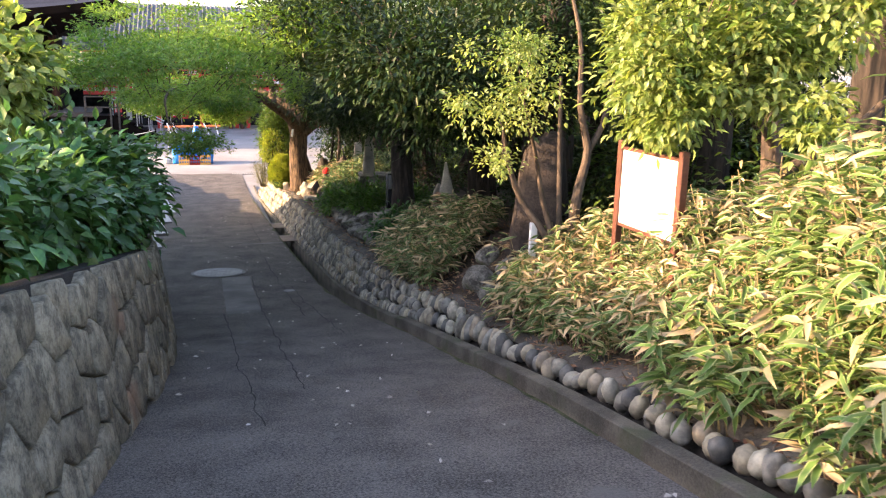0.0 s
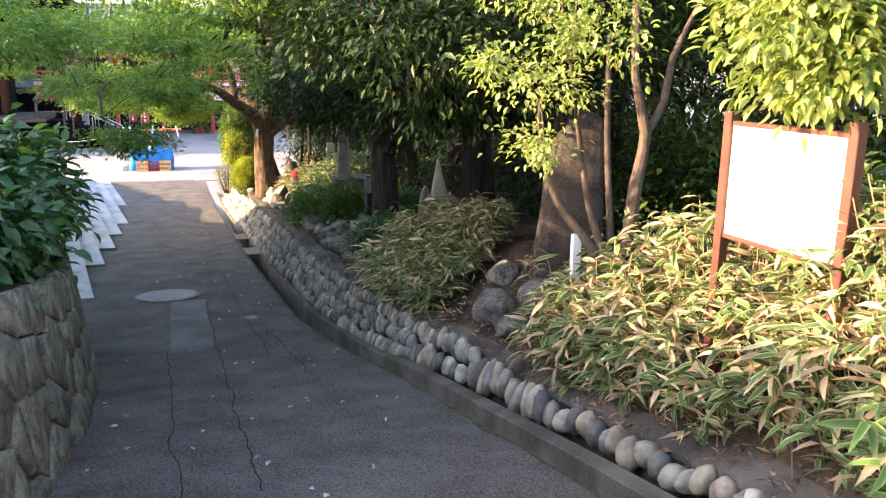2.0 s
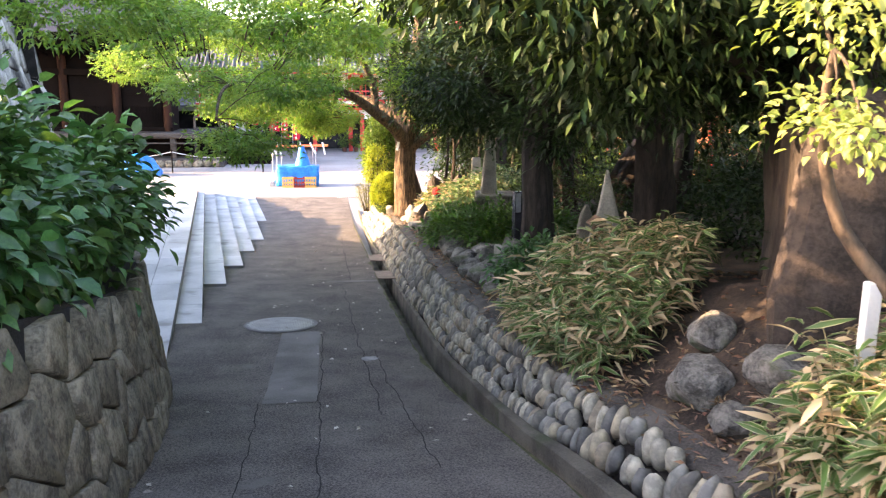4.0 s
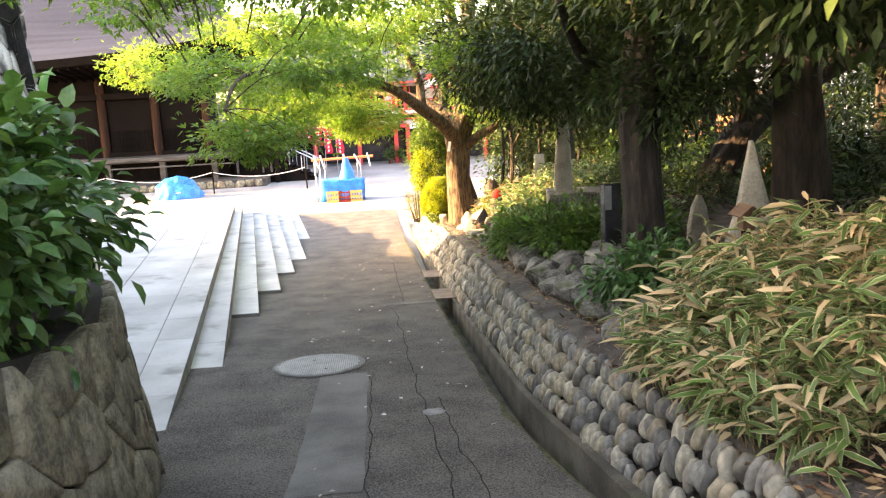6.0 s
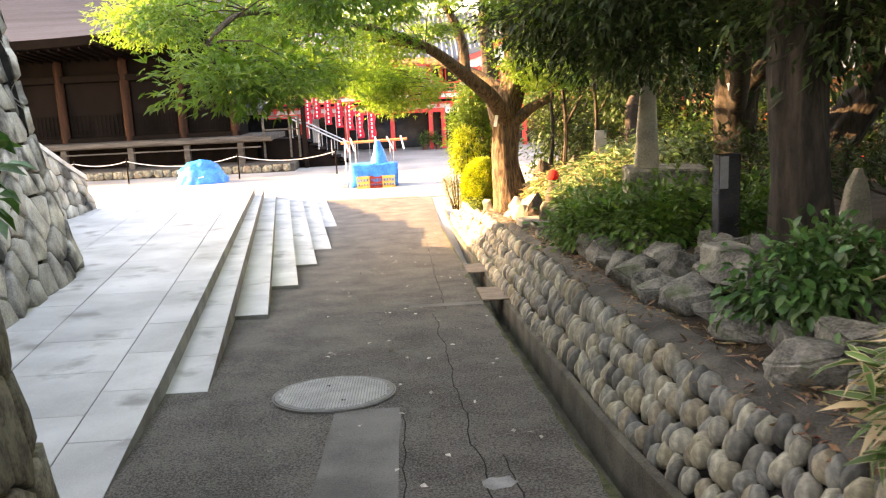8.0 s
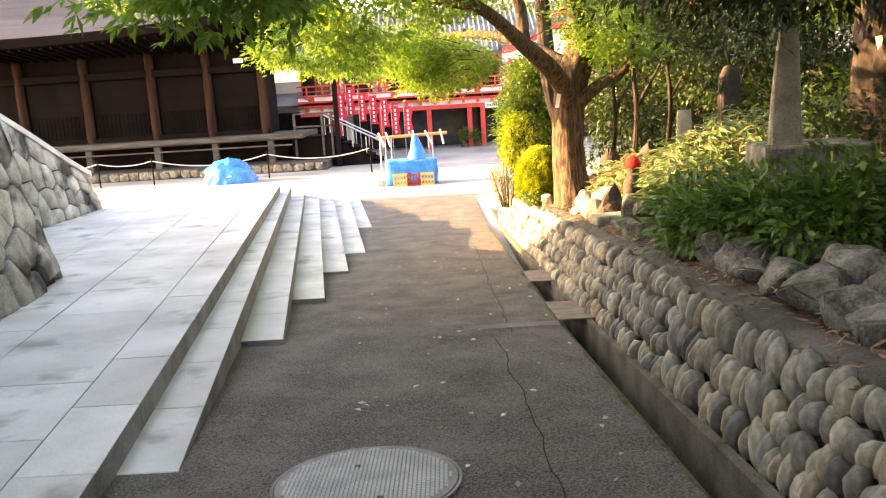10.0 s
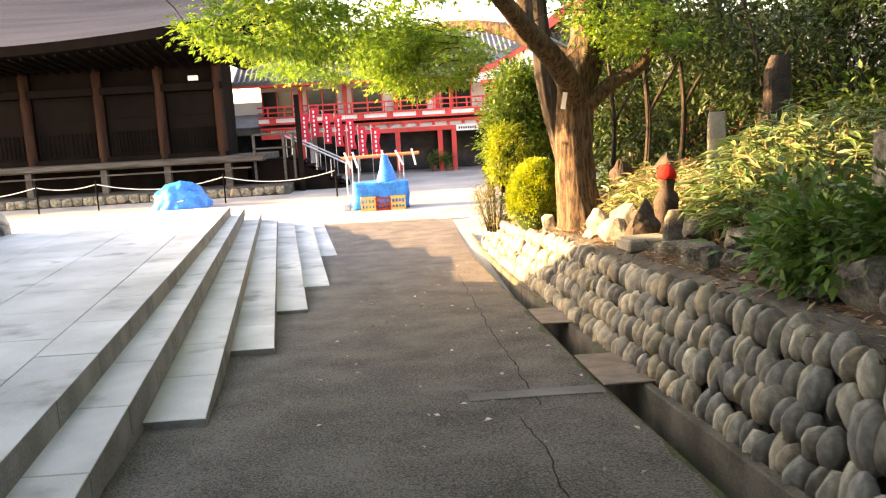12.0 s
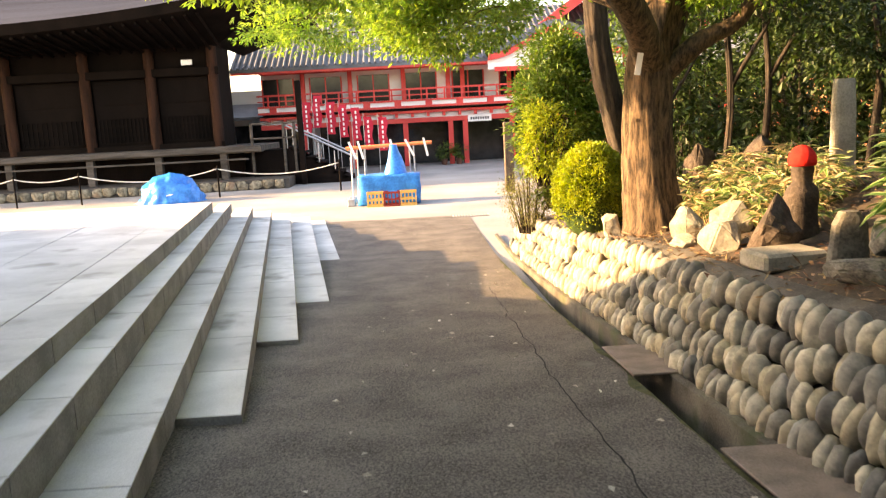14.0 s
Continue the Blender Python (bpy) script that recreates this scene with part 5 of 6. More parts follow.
# little stone figure with a red knitted cap: one plain mesh for the body, the cap lies on it
figure = thing("stone_figure", (2.77, 20.57, G(2.77, 20.57) - 0.02), "small worn stone figure on the garden slope", "statue", turn=20)
h = 1.70 - figure.location.z
bm = bmesh.new()
prof = ((0, 0.13), (0.06, 0.145), (0.2, 0.14), (0.4, 0.125), (0.58, 0.135), (0.7, 0.12), (0.78, 0.075), (0.86, 0.08), (0.95, 0.088), (1.05, 0.08), (1.12, 0.04))
rings = []
for z, r in prof:
    rings.append([bm.verts.new((r * math.cos(a) * (1 + 0.12 * noise.noise((math.cos(a) * 2, math.sin(a) * 2, z * 5))) + 0.02 * z, 0.8 * r * math.sin(a), z * h)) for a in [2 * math.pi * k / 20 for k in range(20)]])
for lo, hi in zip(rings, rings[1:]):
    for k in range(20):
        bm.faces.new((lo[k], lo[(k + 1) % 20], hi[(k + 1) % 20], hi[k]))
bm.faces.new(rings[-1])
sub("body", bm, ROCK_BROWN, figure, smooth=True)
cap = thing("knitted_cap", (2.78, 20.57, 1.735), "bright red knitted cap on the stone figure", "cap")
bm = bmesh.new()
bmesh.ops.create_uvsphere(bm, u_segments=18, v_segments=12, radius=0.098)
for vtx in list(bm.verts):
    vtx.co.z = max(vtx.co.z, -0.03) * 1.15
sub("cap", bm, CLOTH_RED, cap, smooth=True)

for x, y, r in ((2.62, 8.1, .23), (2.86, 7.75, .19), (2.58, 7.62, .14), (2.85, 8.45, .18)):
    rock((x, y, G(x, y) + 0.04), (r, r * 0.9, r * 0.75), turn=RNG.uniform(0, 180), points=40, label="rounded grey boulder above the cobble wall")
for y in np.arange(11.4, 19.2, 0.40):
    x = top_x(y) + 0.46 + 0.12 * noise.noise((y * 2, 0, 0))
    r = RNG.uniform(0.15, 0.25) * (0.72 if y > 16.8 else 1)
    rock((x, y, G(x, y) + 0.06), (r, r * RNG.uniform(0.9, 1.35), r * RNG.uniform(0.55, 0.9)), turn=RNG.uniform(0, 180), label="rough grey edging rock along the garden bed")
    for _ in range(2 if 12 < y < 15.5 else 1):
        x += RNG.uniform(0.26, 0.42)
        r *= RNG.uniform(0.75, 1.25)
        rock((x, y + RNG.uniform(-0.12, 0.12), G(x, y) + 0.09), (r, r * RNG.uniform(0.8, 1.1), r * RNG.uniform(0.6, 0.95)), turn=RNG.uniform(0, 180), label="mossy grey rock behind the edging rocks")
for x, y, r, tall, m, l in ((2.39, 21.88, .17, 1.0, STELE, "smooth pale round stone beside the tree trunk"), (2.55, 21.3, .2, 0.9, STELE, "pale sunlit garden stone"), (2.75, 21.65, .17, 0.9, STELE, "pale sunlit garden stone"), (2.30, 20.85, .2, 0.9, STELE, "pale flat stone near the wall top"), (2.2, 21.4, .12, 0.6, STELE, "small pale stone on bare soil"),
                      (2.44, 20.32, .22, 1.35, ROCK_BROWN, "reddish-brown jagged rock in the sun"), (3.12, 23.6, .21, 2.4, ROCK_BROWN, "porous brown rock behind pale stones"), (3.64, 23.35, .23, 2.0, ROCK_BROWN, "porous brown rock behind pale stones"), (1.98, 22.95, .12, 1.7, STELE, "upright pale stone at the foot of the tree")):
    rock((x, y, G(x, y) + r * tall * 0.55), (r, r * 0.9, r * 0.95 * tall), m, l, RNG.uniform(0, 180))
kb = thing("stone_bench", (2.36, 19.95, G(2.36, 19.95) - 0.02), "low flat grey stone slab on the bed's edge", "stone slab", turn=8)
sub("slab", box(bmesh.new(), (-0.22, -0.16, 0), (0.22, 0.16, 0.12), 0.02), STELE, kb)
for x, y, z, a in ((2.12, 22.36, 2.56, 10), (4.55, 18.12, 2.95, -12)):
    tg = thing("name_tag", (x, y, z), "narrow white name tag tied to a tree trunk", "tag")
    sub("plate", box(bmesh.new(), (-0.028, -0.006, -0.1), (0.028, 0.006, 0.1), 0.002), WHITE, tg)
    tg.matrix_basis = tg.matrix_basis @ pose(0, 0, 0, 0, a, -15)

# ---- the court: tarpaulins, stand, crates ----
def tarp_heap(at, size, seed):
    bm = bmesh.new()
    bmesh.ops.create_icosphere(bm, subdivisions=5, radius=1)
    for vtx in bm.verts:
        d = vtx.co.copy()
        d.z = max(d.z, -0.05)
        k = 1 + 0.2 * noise.noise(d * 2.2 + Vector((seed, 0, 0))) + 0.13 * abs(noise.noise(d * 6 + Vector((0, seed, 0)))) + 0.03 * noise.noise(d * 13)
        flare = 1 + 0.12 * max(0, 0.25 - d.z)
        vtx.co = Vector((d.x * size[0] * flare, d.y * size[1] * flare, d.z * size[2])) * k
    root = thing("tarpaulin_heap", at, "rumpled bright blue tarpaulin tied over a heap on the court", "tarpaulin")
    sub("sheet", bm, BLUE, root, smooth=True)
    bm = bmesh.new()
    rod(bm, (-size[0] * 1.1, -0.3, 0.03), (size[0] * 0.3, -size[1], 0.35 * size[2]), 0.012)
    sub("cord", bm, ROPE, root)
    return root


tarp_heap((-7.75, 40.9, COURT_Z), (0.95, 0.68, 0.86), 3.0)
st = thing("covered_stand", (-0.66, 36.75, COURT_Z), "low stand wrapped in blue tarpaulin with a pointed covered hump", "covered stand")
bm = bmesh.new()
box(bm, (-0.82, -0.42, 0.02), (0.84, 0.45, 0.80))
bmesh.ops.subdivide_edges(bm, edges=bm.edges[:], cuts=9, use_grid_fill=True)
for vtx in bm.verts:
    vtx.co += Vector((0.05 * noise.noise(vtx.co * 3.1), 0.05 * noise.noise(vtx.co * 3.3 + Vector((5, 0, 0))), 0.05 * noise.noise(vtx.co * 2.7 + Vector((0, 9, 0))))) * (1 if vtx.co.z > 0.1 else 0.2)
sub("tarpaulin", bm, BLUE, st, smooth=True)
bm = bmesh.new()
bmesh.ops.create_cone(bm, cap_ends=True, segments=20, radius1=0.34, radius2=0.09, depth=0.86, matrix=Matrix.Translation((0.20, 0.05, 1.15)) @ Matrix.Diagonal((1, 0.8, 1, 1)))
bmesh.ops.subdivide_edges(bm, edges=[e for e in bm.edges if abs(e.verts[0].co.z - e.verts[1].co.z) > 0.3], cuts=7)
for vtx in bm.verts:
    vtx.co += Vector((noise.noise(vtx.co * 4), noise.noise(vtx.co * 4 + Vector((7, 0, 0))), 0)) * 0.05
sub("covered_hump", bm, BLUE, st, smooth=True)
rack = thing("pole_rack", (-0.66, 36.9, COURT_Z), "orange pole carried across thin steel uprights with white paper streamers", "rack")
sub("cross_pole", rod(bmesh.new(), (-1.1, 0, 1.53), (1.22, 0, 1.58), 0.048, seg=12), POLE, rack)
for x, y in ((-0.98, -0.2), (-0.82, 0.25), (-0.62, -0.15), (0.62, 0.2), (0.74, -0.2)):
    sub("upright", rod(bmesh.new(), (x, y, 0), (x * 0.98, 0, 1.52), 0.02), STEEL, rack)
for x, dx in ((-0.92, 0.22), (-0.7, 0.16), (0.15, 0.1), (0.62, 0.28), (1.05, 0.12)):
    sub("streamer", box(bmesh.new(), (x - 0.03, -0.07, 1.22), (x + 0.03, -0.06, 1.72), 0, Matrix.Rotation(-dx * 1.6, 4, "Y")), WHITE, rack)
for y in (-0.35, 0.35):
    sub("foot", box(bmesh.new(), (-1.12, y - 0.12, 0), (-0.9, y + 0.12, 0.2), 0.02), STEEL, rack)


def crate(x, material, label):
    c = thing("crate", (x, 36.16, COURT_Z), label, "crate", "bottle crates")
    W, D, H = 0.205, 0.17, 0.385
    sub("floor", box(bmesh.new(), (-W, -D, 0), (W, D, 0.02)), material, c)
    bm = bmesh.new()
    for sy in (-1, 1):
        for z0, z1 in ((0.0, 0.05), (0.16, 0.20), (0.33, H)):
            box(bm, (-W, sy * D - 0.01, z0), (W, sy * D + 0.01, z1))
        for k in range(5):
            xx = -W + 0.012 + k * (2 * W - 0.024) / 4
            box(bm, (xx - 0.014, sy * D - 0.008, 0.02), (xx + 0.014, sy * D + 0.008, H - 0.02))
    for sx in (-1, 1):
        for z0, z1 in ((0.0, 0.05), (0.16, 0.20), (0.33, H)):
            box(bm, (sx * W - 0.01, -D, z0), (sx * W + 0.01, D, z1))
    sub("lattice", bm, material, c)


crate(-1.02, CRATE, "yellow plastic lattice bottle crate on the court")
crate(-0.58, CRATE_RED, "dark red plastic bottle crate between yellow ones")
crate(-0.14, CRATE, "yellow plastic lattice bottle crate on the court")
gr = thing("drain_grate", (1.25, 33.05, COURT_Z + 0.004), "long dark iron drain grate set in paving", "drain grate")
# Solid black sheet below the bars in place of the drain's shade.
sub("frame", box(bmesh.new(), (-0.42, -0.2, -0.02), (0.42, 0.2, 0.004)), BLACK, gr)
for k in range(13):
    sub("bar", box(bmesh.new(), (-0.40 + k * 0.066, -0.18, 0.0), (-0.37 + k * 0.066, 0.18, 0.012)), IRON, gr)

# rope fence along the temple
for k, x in enumerate((-22.3, -17.6, -13.0, -10.9, -6.4, -2.4)):
    p = thing("fence_post", (x, 41.8, COURT_Z), "thin dark iron post holding a white rope", "post", "rope fence posts")
    sub("shaft", rod(bmesh.new(), (0, 0, 0), (0, 0, 0.98), 0.03), TEMPLE_WOOD, p)
    sub("knob", rod(bmesh.new(), (0, 0, 0.98), (0, 0, 1.05), 0.045, 0.02), TEMPLE_WOOD, p)
for a, b in zip((-22.3, -17.6, -13.0, -10.9, -6.4), (-17.6, -13.0, -10.9, -6.4, -2.4)):
    pts = [(a + (b - a) * u, 41.8, 0.88 - 0.5 * (b - a) / 4.5 * 4 * u * (1 - u) * 0.6) for u in np.linspace(0, 1, 9)]
    tagged(tube_part("rope", pts, [0.015] * 9, ROPE, None, 6), "sagging white rope between fence posts", "rope", "ropes of the fence")

# ---- temple hall ----
TY = 47.0
hall = thing("temple_hall", (0, 0, 0), "large old dark timber temple hall with a sweeping grey roof", "temple")
H = lambda n, bm, m, l="": part(n, bm, m, hall, l)
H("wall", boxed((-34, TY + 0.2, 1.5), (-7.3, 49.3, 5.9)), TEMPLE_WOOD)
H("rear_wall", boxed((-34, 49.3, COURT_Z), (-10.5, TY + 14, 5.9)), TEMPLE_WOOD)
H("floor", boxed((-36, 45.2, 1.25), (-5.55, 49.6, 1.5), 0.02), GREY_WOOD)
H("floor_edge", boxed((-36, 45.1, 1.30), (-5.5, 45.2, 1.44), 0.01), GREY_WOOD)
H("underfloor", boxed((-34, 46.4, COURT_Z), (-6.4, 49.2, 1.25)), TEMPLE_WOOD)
for x in (-7.45, -9.85, -12.35, -15.3, -18.2, -21.1, -24):
    H("column", rod(bmesh.new(), (x, TY, 1.5), (x, TY, 5.9), 0.21, 0.19, 16), COLUMN_WOOD, "round brown timber column")
    H("short_post", boxed((x + 0.5 - 0.13, 45.25, 0.2), (x + 0.5 + 0.13, 45.5, 1.25), 0.01), GREY_WOOD)
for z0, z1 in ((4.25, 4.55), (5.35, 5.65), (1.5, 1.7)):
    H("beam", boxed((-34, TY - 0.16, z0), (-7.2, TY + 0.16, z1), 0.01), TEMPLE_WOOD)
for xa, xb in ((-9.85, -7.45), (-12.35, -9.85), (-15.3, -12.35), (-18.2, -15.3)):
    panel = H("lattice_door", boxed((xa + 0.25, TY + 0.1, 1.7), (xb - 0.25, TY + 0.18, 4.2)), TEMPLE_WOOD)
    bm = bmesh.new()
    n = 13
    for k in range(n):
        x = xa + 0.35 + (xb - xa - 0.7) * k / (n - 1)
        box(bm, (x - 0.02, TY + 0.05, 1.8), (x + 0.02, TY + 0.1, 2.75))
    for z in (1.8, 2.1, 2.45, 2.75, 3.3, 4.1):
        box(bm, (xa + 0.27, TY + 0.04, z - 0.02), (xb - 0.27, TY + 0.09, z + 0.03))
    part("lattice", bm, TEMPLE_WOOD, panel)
H("rail", boxed((-34, 45.05, 1.0), (-6.0, 45.12, 1.06)), GREY_WOOD)
H("wall_lamp", boxed((-8.55, TY - 0.3, 4.63), (-8.15, TY - 0.16, 4.83), 0.01), WHITE, "small white lamp box")
# roof: a hipped sheet that sweeps up to its corner, with dark eaves below
vs, fs = [], []
NU, NV = 40, 16
for i in range(NU + 1):
    u = i / NU
    x = -40 + 36.1 * u
    lift = 1.15 * max(0.0, (u - 0.62) / 0.38) ** 2.2
    for j in range(NV + 1):
        w = j / NV
        xx = x - (x + 15) * 0.42 * w if x > -15 else x
        vs.append((xx, 43.3 + 8.5 * w, 5.85 + lift * (1 - w) ** 2 + 0.55 * w * 5.2 + 3.4 * w * w))
    if i:
        fs += [((i - 1) * (NV + 1) + j, i * (NV + 1) + j, i * (NV + 1) + j + 1, (i - 1) * (NV + 1) + j + 1) for j in range(NV)]
k = len(vs)
for j in range(NV + 1):
    w = j / NV
    e = vs[NU * (NV + 1) + j]
    vs.append((e[0] - 3.0 * w, 43.3 + 11 - 2 * w, e[2]))
    if j:
        fs.append((NU * (NV + 1) + j - 1, k + j - 1, k + j, NU * (NV + 1) + j))
put("roof", mesh_from("roof", vs, fs, ROOF, True), hall, "sweeping grey shingled roof")
vs, fs = [], []
for i in range(NU + 1):
    u = i / NU
    x = -40 + 36.1 * u
    lift = 1.15 * max(0.0, (u - 0.62) / 0.38) ** 2.2
    vs += [(x, 43.27, 5.9 + lift), (x - 0.1, 43.4, 5.55 + lift), (min(x, -7.2), 46.9, 5.3)]
    if i:
        fs += [((i - 1) * 3 + j, i * 3 + j, i * 3 + j + 1, (i - 1) * 3 + j + 1) for j in range(2)]
k = len(vs)
vs += [(-3.9, 53, 6.6), (-7.2, 52, 5.3)]
fs.append((k - 2, k, k + 1, k - 1))
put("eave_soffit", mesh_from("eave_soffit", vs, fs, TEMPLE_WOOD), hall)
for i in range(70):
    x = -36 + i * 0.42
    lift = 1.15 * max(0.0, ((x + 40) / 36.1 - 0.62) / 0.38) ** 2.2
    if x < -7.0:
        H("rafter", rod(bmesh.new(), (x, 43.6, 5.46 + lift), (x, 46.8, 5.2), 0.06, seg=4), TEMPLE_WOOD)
# stone footing in front of the veranda
footing = tagged(new("stone_footing"), "low footing of fitted rough stones in front of the temple", "footing", kind="structure")


def foot(s, h):
    return Vector((-16.5 + s, 44.15, COURT_Z + h)), Vector((0, -1, 0.05))


put("mortar", mesh_from("mortar", [(-34, 44.17, -0.1), (-4.45, 44.17, -0.1), (-4.45, 44.17, 0.30), (-34, 44.17, 0.30), (-34, 46.4, 0.30), (-4.45, 46.4, 0.30), (-4.45, 46.4, -0.1)], [(0, 1, 2, 3), (3, 2, 5, 4), (1, 6, 5, 2)], GREY_WOOD)).parent = footing
masonry(footing, foot, 12.0, 0.36, 0.34, 0.02, 0.07, MASONRY, 0.2)
# side stairs with railings
stairs = thing("side_stairs", (-4.9, 46.2, COURT_Z), "timber side stairs with grey railings and a corner post", "stairs")
for k in range(7):
    sub("tread", box(bmesh.new(), (0.25 + 0.33 * k, -0.4, 1.35 - 0.2 * k), (0.62 + 0.33 * k, 1.2, 1.42 - 0.2 * k)), TEMPLE_WOOD, stairs)
for y in (-0.4, 1.2):
    bm = rod(bmesh.new(), (0.2, y, 2.25), (2.7, y, 0.95), 0.035)
    sub("handrail", bm, STEEL, stairs)
    for k in range(5):
        x = 0.25 + k * 0.58
        sub("baluster", rod(bmesh.new(), (x, y, 1.35 - 0.5 * x + 0.15), (x, y, 2.25 - 0.52 * x), 0.022), STEEL, stairs)
    bm = bmesh.new()
    q = [bm.verts.new(p) for p in ((0.2, y, 0), (2.6, y, 0), (2.6, y, 0.12), (0.2, y, 1.4))]
    bm.faces.new(q)
    sub("stringer", bm, TEMPLE_WOOD, stairs)
sub("corner_post", box(bmesh.new(), (0.72, -0.7, 0), (0.92, -0.5, 3.85), 0.02), TEMPLE_WOOD, stairs, "tall dark square post")
for x in (-1.05, 0.15, 0.55):
    sub("rail_post", box(bmesh.new(), (x - 0.05, -0.5, 0.5), (x + 0.05, -0.4, 2.35), 0.01), GREY_WOOD, stairs)
for z in (1.75, 2.3):
    sub("rail", box(bmesh.new(), (-1.05, -0.5, z), (0.6, -0.4, z + 0.07), 0.01), GREY_WOOD, stairs)
sub("base_panel", box(bmesh.new(), (-1.1, -0.3, 0), (0.2, 1.2, 1.35)), TEMPLE_WOOD, stairs)
# banners
for k, (x, y, z) in enumerate(((-4.55, 50, 3.1), (-4.1, 50, 3.35), (-3.5, 49.7, 3.05), (-2.95, 49.4, 2.9), (-2.4, 49.0, 2.75), (-1.9, 48.7, 2.35), (-1.3, 48.4, 2.3))):
    bn = thing("banner", (x, y, COURT_Z), "narrow red cloth banner with white marks on a pole", "banner", "red banners")
    top = z - COURT_Z
    sub("pole", rod(bmesh.new(), (0, 0, 0), (0, 0, top + 0.15), 0.015), STEEL, bn)
    vs, fs = [], []
    for i in range(9):
        for s in (0, 1):
            vs.append((0.02 + 0.34 * s + 0.04 * math.sin(i * 1.3 + k), 0.05 * math.sin(i * 0.9 + k + s), top - 1.35 * i / 8))
        if i:
            fs.append((2 * i - 2, 2 * i - 1, 2 * i + 1, 2 * i))
    cl = put("cloth", mesh_from("cloth", vs, fs, BANNER))
    cl.parent = bn
    for i in range(6):
        z0 = top - 0.14 - 0.2 * i
        sub("mark", boxed((0.15, -0.075, z0 - 0.12), (0.22, -0.07, z0)), WHITE, bn, "white painted mark")

# ---- vermilion hall across the court ----
RY = 53.9
red = thing("vermilion_hall", (0, 0, 0), "two-storey vermilion and white hall with tiled roof and balcony", "hall")
R = lambda n, bm, m, l="": part(n, bm, m, red, l)
for x in (-5.0, -2.75, -0.2, 1.95, 2.65, 4.9, 7.2, 9.5, 12, 14.5):
    R("ground_post", boxed((x - 0.12, RY - 0.12, COURT_Z), (x + 0.12, RY + 0.12, 2.2), 0.01), RED)
    R("upper_post", boxed((x - 0.1, RY + 0.5, 2.9), (x + 0.1, RY + 0.7, 5.0), 0.01), RED)
# Dark sheet behind the posts stands for the shaded ground floor.
R("ground_recess_shade", boxed((-7, RY + 2.2, COURT_Z), (16, RY + 8, 2.7)), GLASS_DK)
R("ground_beam", boxed((-7, RY - 0.16, 1.98), (16, RY + 0.16, 2.2), 0.01), RED)
R("band", boxed((-7, RY - 0.05, 2.2), (16, RY + 0.1, 2.42)), WALL_WHITE)
R("beam", boxed((-7, RY - 0.3, 2.42), (16, RY + 0.2, 2.55), 0.01), RED)
for k in range(30):
    x = -6.6 + 0.75 * k
    R("bracket", boxed((x - 0.07, RY - 0.32, 2.25), (x + 0.07, RY - 0.04, 2.42), 0.01), RED)
R("balcony_floor", boxed((-7, RY - 0.7, 2.68), (16, RY + 0.6, 2.78)), RED)
R("frieze", boxed((-7, RY - 0.6, 2.78), (16, RY - 0.5, 2.98)), WALL_WHITE)
for k in range(16):
    x = -6.3 + 1.45 * k
    R("frieze_post", boxed((x - 0.16, RY - 0.64, 2.76), (x + 0.16, RY - 0.58, 3.0), 0.01), RED)
R("rail_low", boxed((-7, RY - 0.68, 2.98), (16, RY - 0.56, 3.06)), RED)
R("rail_top", boxed((-7, RY - 0.7, 3.5), (16, RY - 0.6, 3.58)), RED)
R("rail_mid", boxed((-7, RY - 0.68, 3.25), (16, RY - 0.62, 3.3)), RED)
for k in range(28):
    x = -6.5 + 0.82 * k
    R("rail_post", boxed((x - 0.035, RY - 0.69, 3.06), (x + 0.035, RY - 0.61, 3.5)), RED)
R("upper_wall", boxed((-7, RY + 0.75, 2.78), (16, RY + 8, 5.0)), WALL_WHITE)
for k in range(10):
    x = -6.2 + 2.28 * k
    w = R("window", boxed((x - 0.75, RY + 0.7, 3.1), (x + 0.75, RY + 0.76, 4.35), 0.01), GLASS_DK)
    for d in (-0.75, 0, 0.75):
        part("mullion", boxed((x + d - 0.03, RY + 0.66, 3.1), (x + d + 0.03, RY + 0.72, 4.35)), RED, w)
R("upper_beam", boxed((-7, RY + 0.4, 4.55), (16, RY + 0.8, 4.8), 0.01), RED)
sgn = R("name_board", boxed((2.78, RY - 0.22, 1.9), (3.9, RY - 0.16, 2.2), 0.01), WHITE, "white board with a line of dark characters")
bm = bmesh.new()
for k in range(8):
    x = 2.9 + k * 0.115
    box(bm, (x, RY - 0.226, 1.99), (x + 0.075, RY - 0.221, 2.11))
part("characters", bm, INK, sgn)
# tiled roof with ribs, and a curved gable over the porch
vs = [(-8, RY - 1.3, 4.75), (18, RY - 1.3, 4.75), (18, RY + 4, 7.6), (-8, RY + 4, 7.6), (-8, RY - 1.3, 4.6), (18, RY - 1.3, 4.6)]
put("roof", mesh_from("roof", vs, [(0, 1, 2, 3), (4, 5, 1, 0)], TILE), red)
bm = bmesh.new()
for k in range(100):
    x = -7.9 + 0.26 * k
    rod(bm, (x, RY - 1.33, 4.78), (x, RY + 4, 7.63), 0.06, seg=5)
R("tile_ribs", bm, TILE)
R("eave_board", boxed((-8, RY - 1.28, 4.5), (18, RY - 1.2, 4.62)), RED)
gable = R("porch_gable", boxed((4.0, RY - 1.6, 4.1), (9.6, RY - 1.5, 4.3)), RED, "curved vermilion porch gable")
vs, fs = [], []
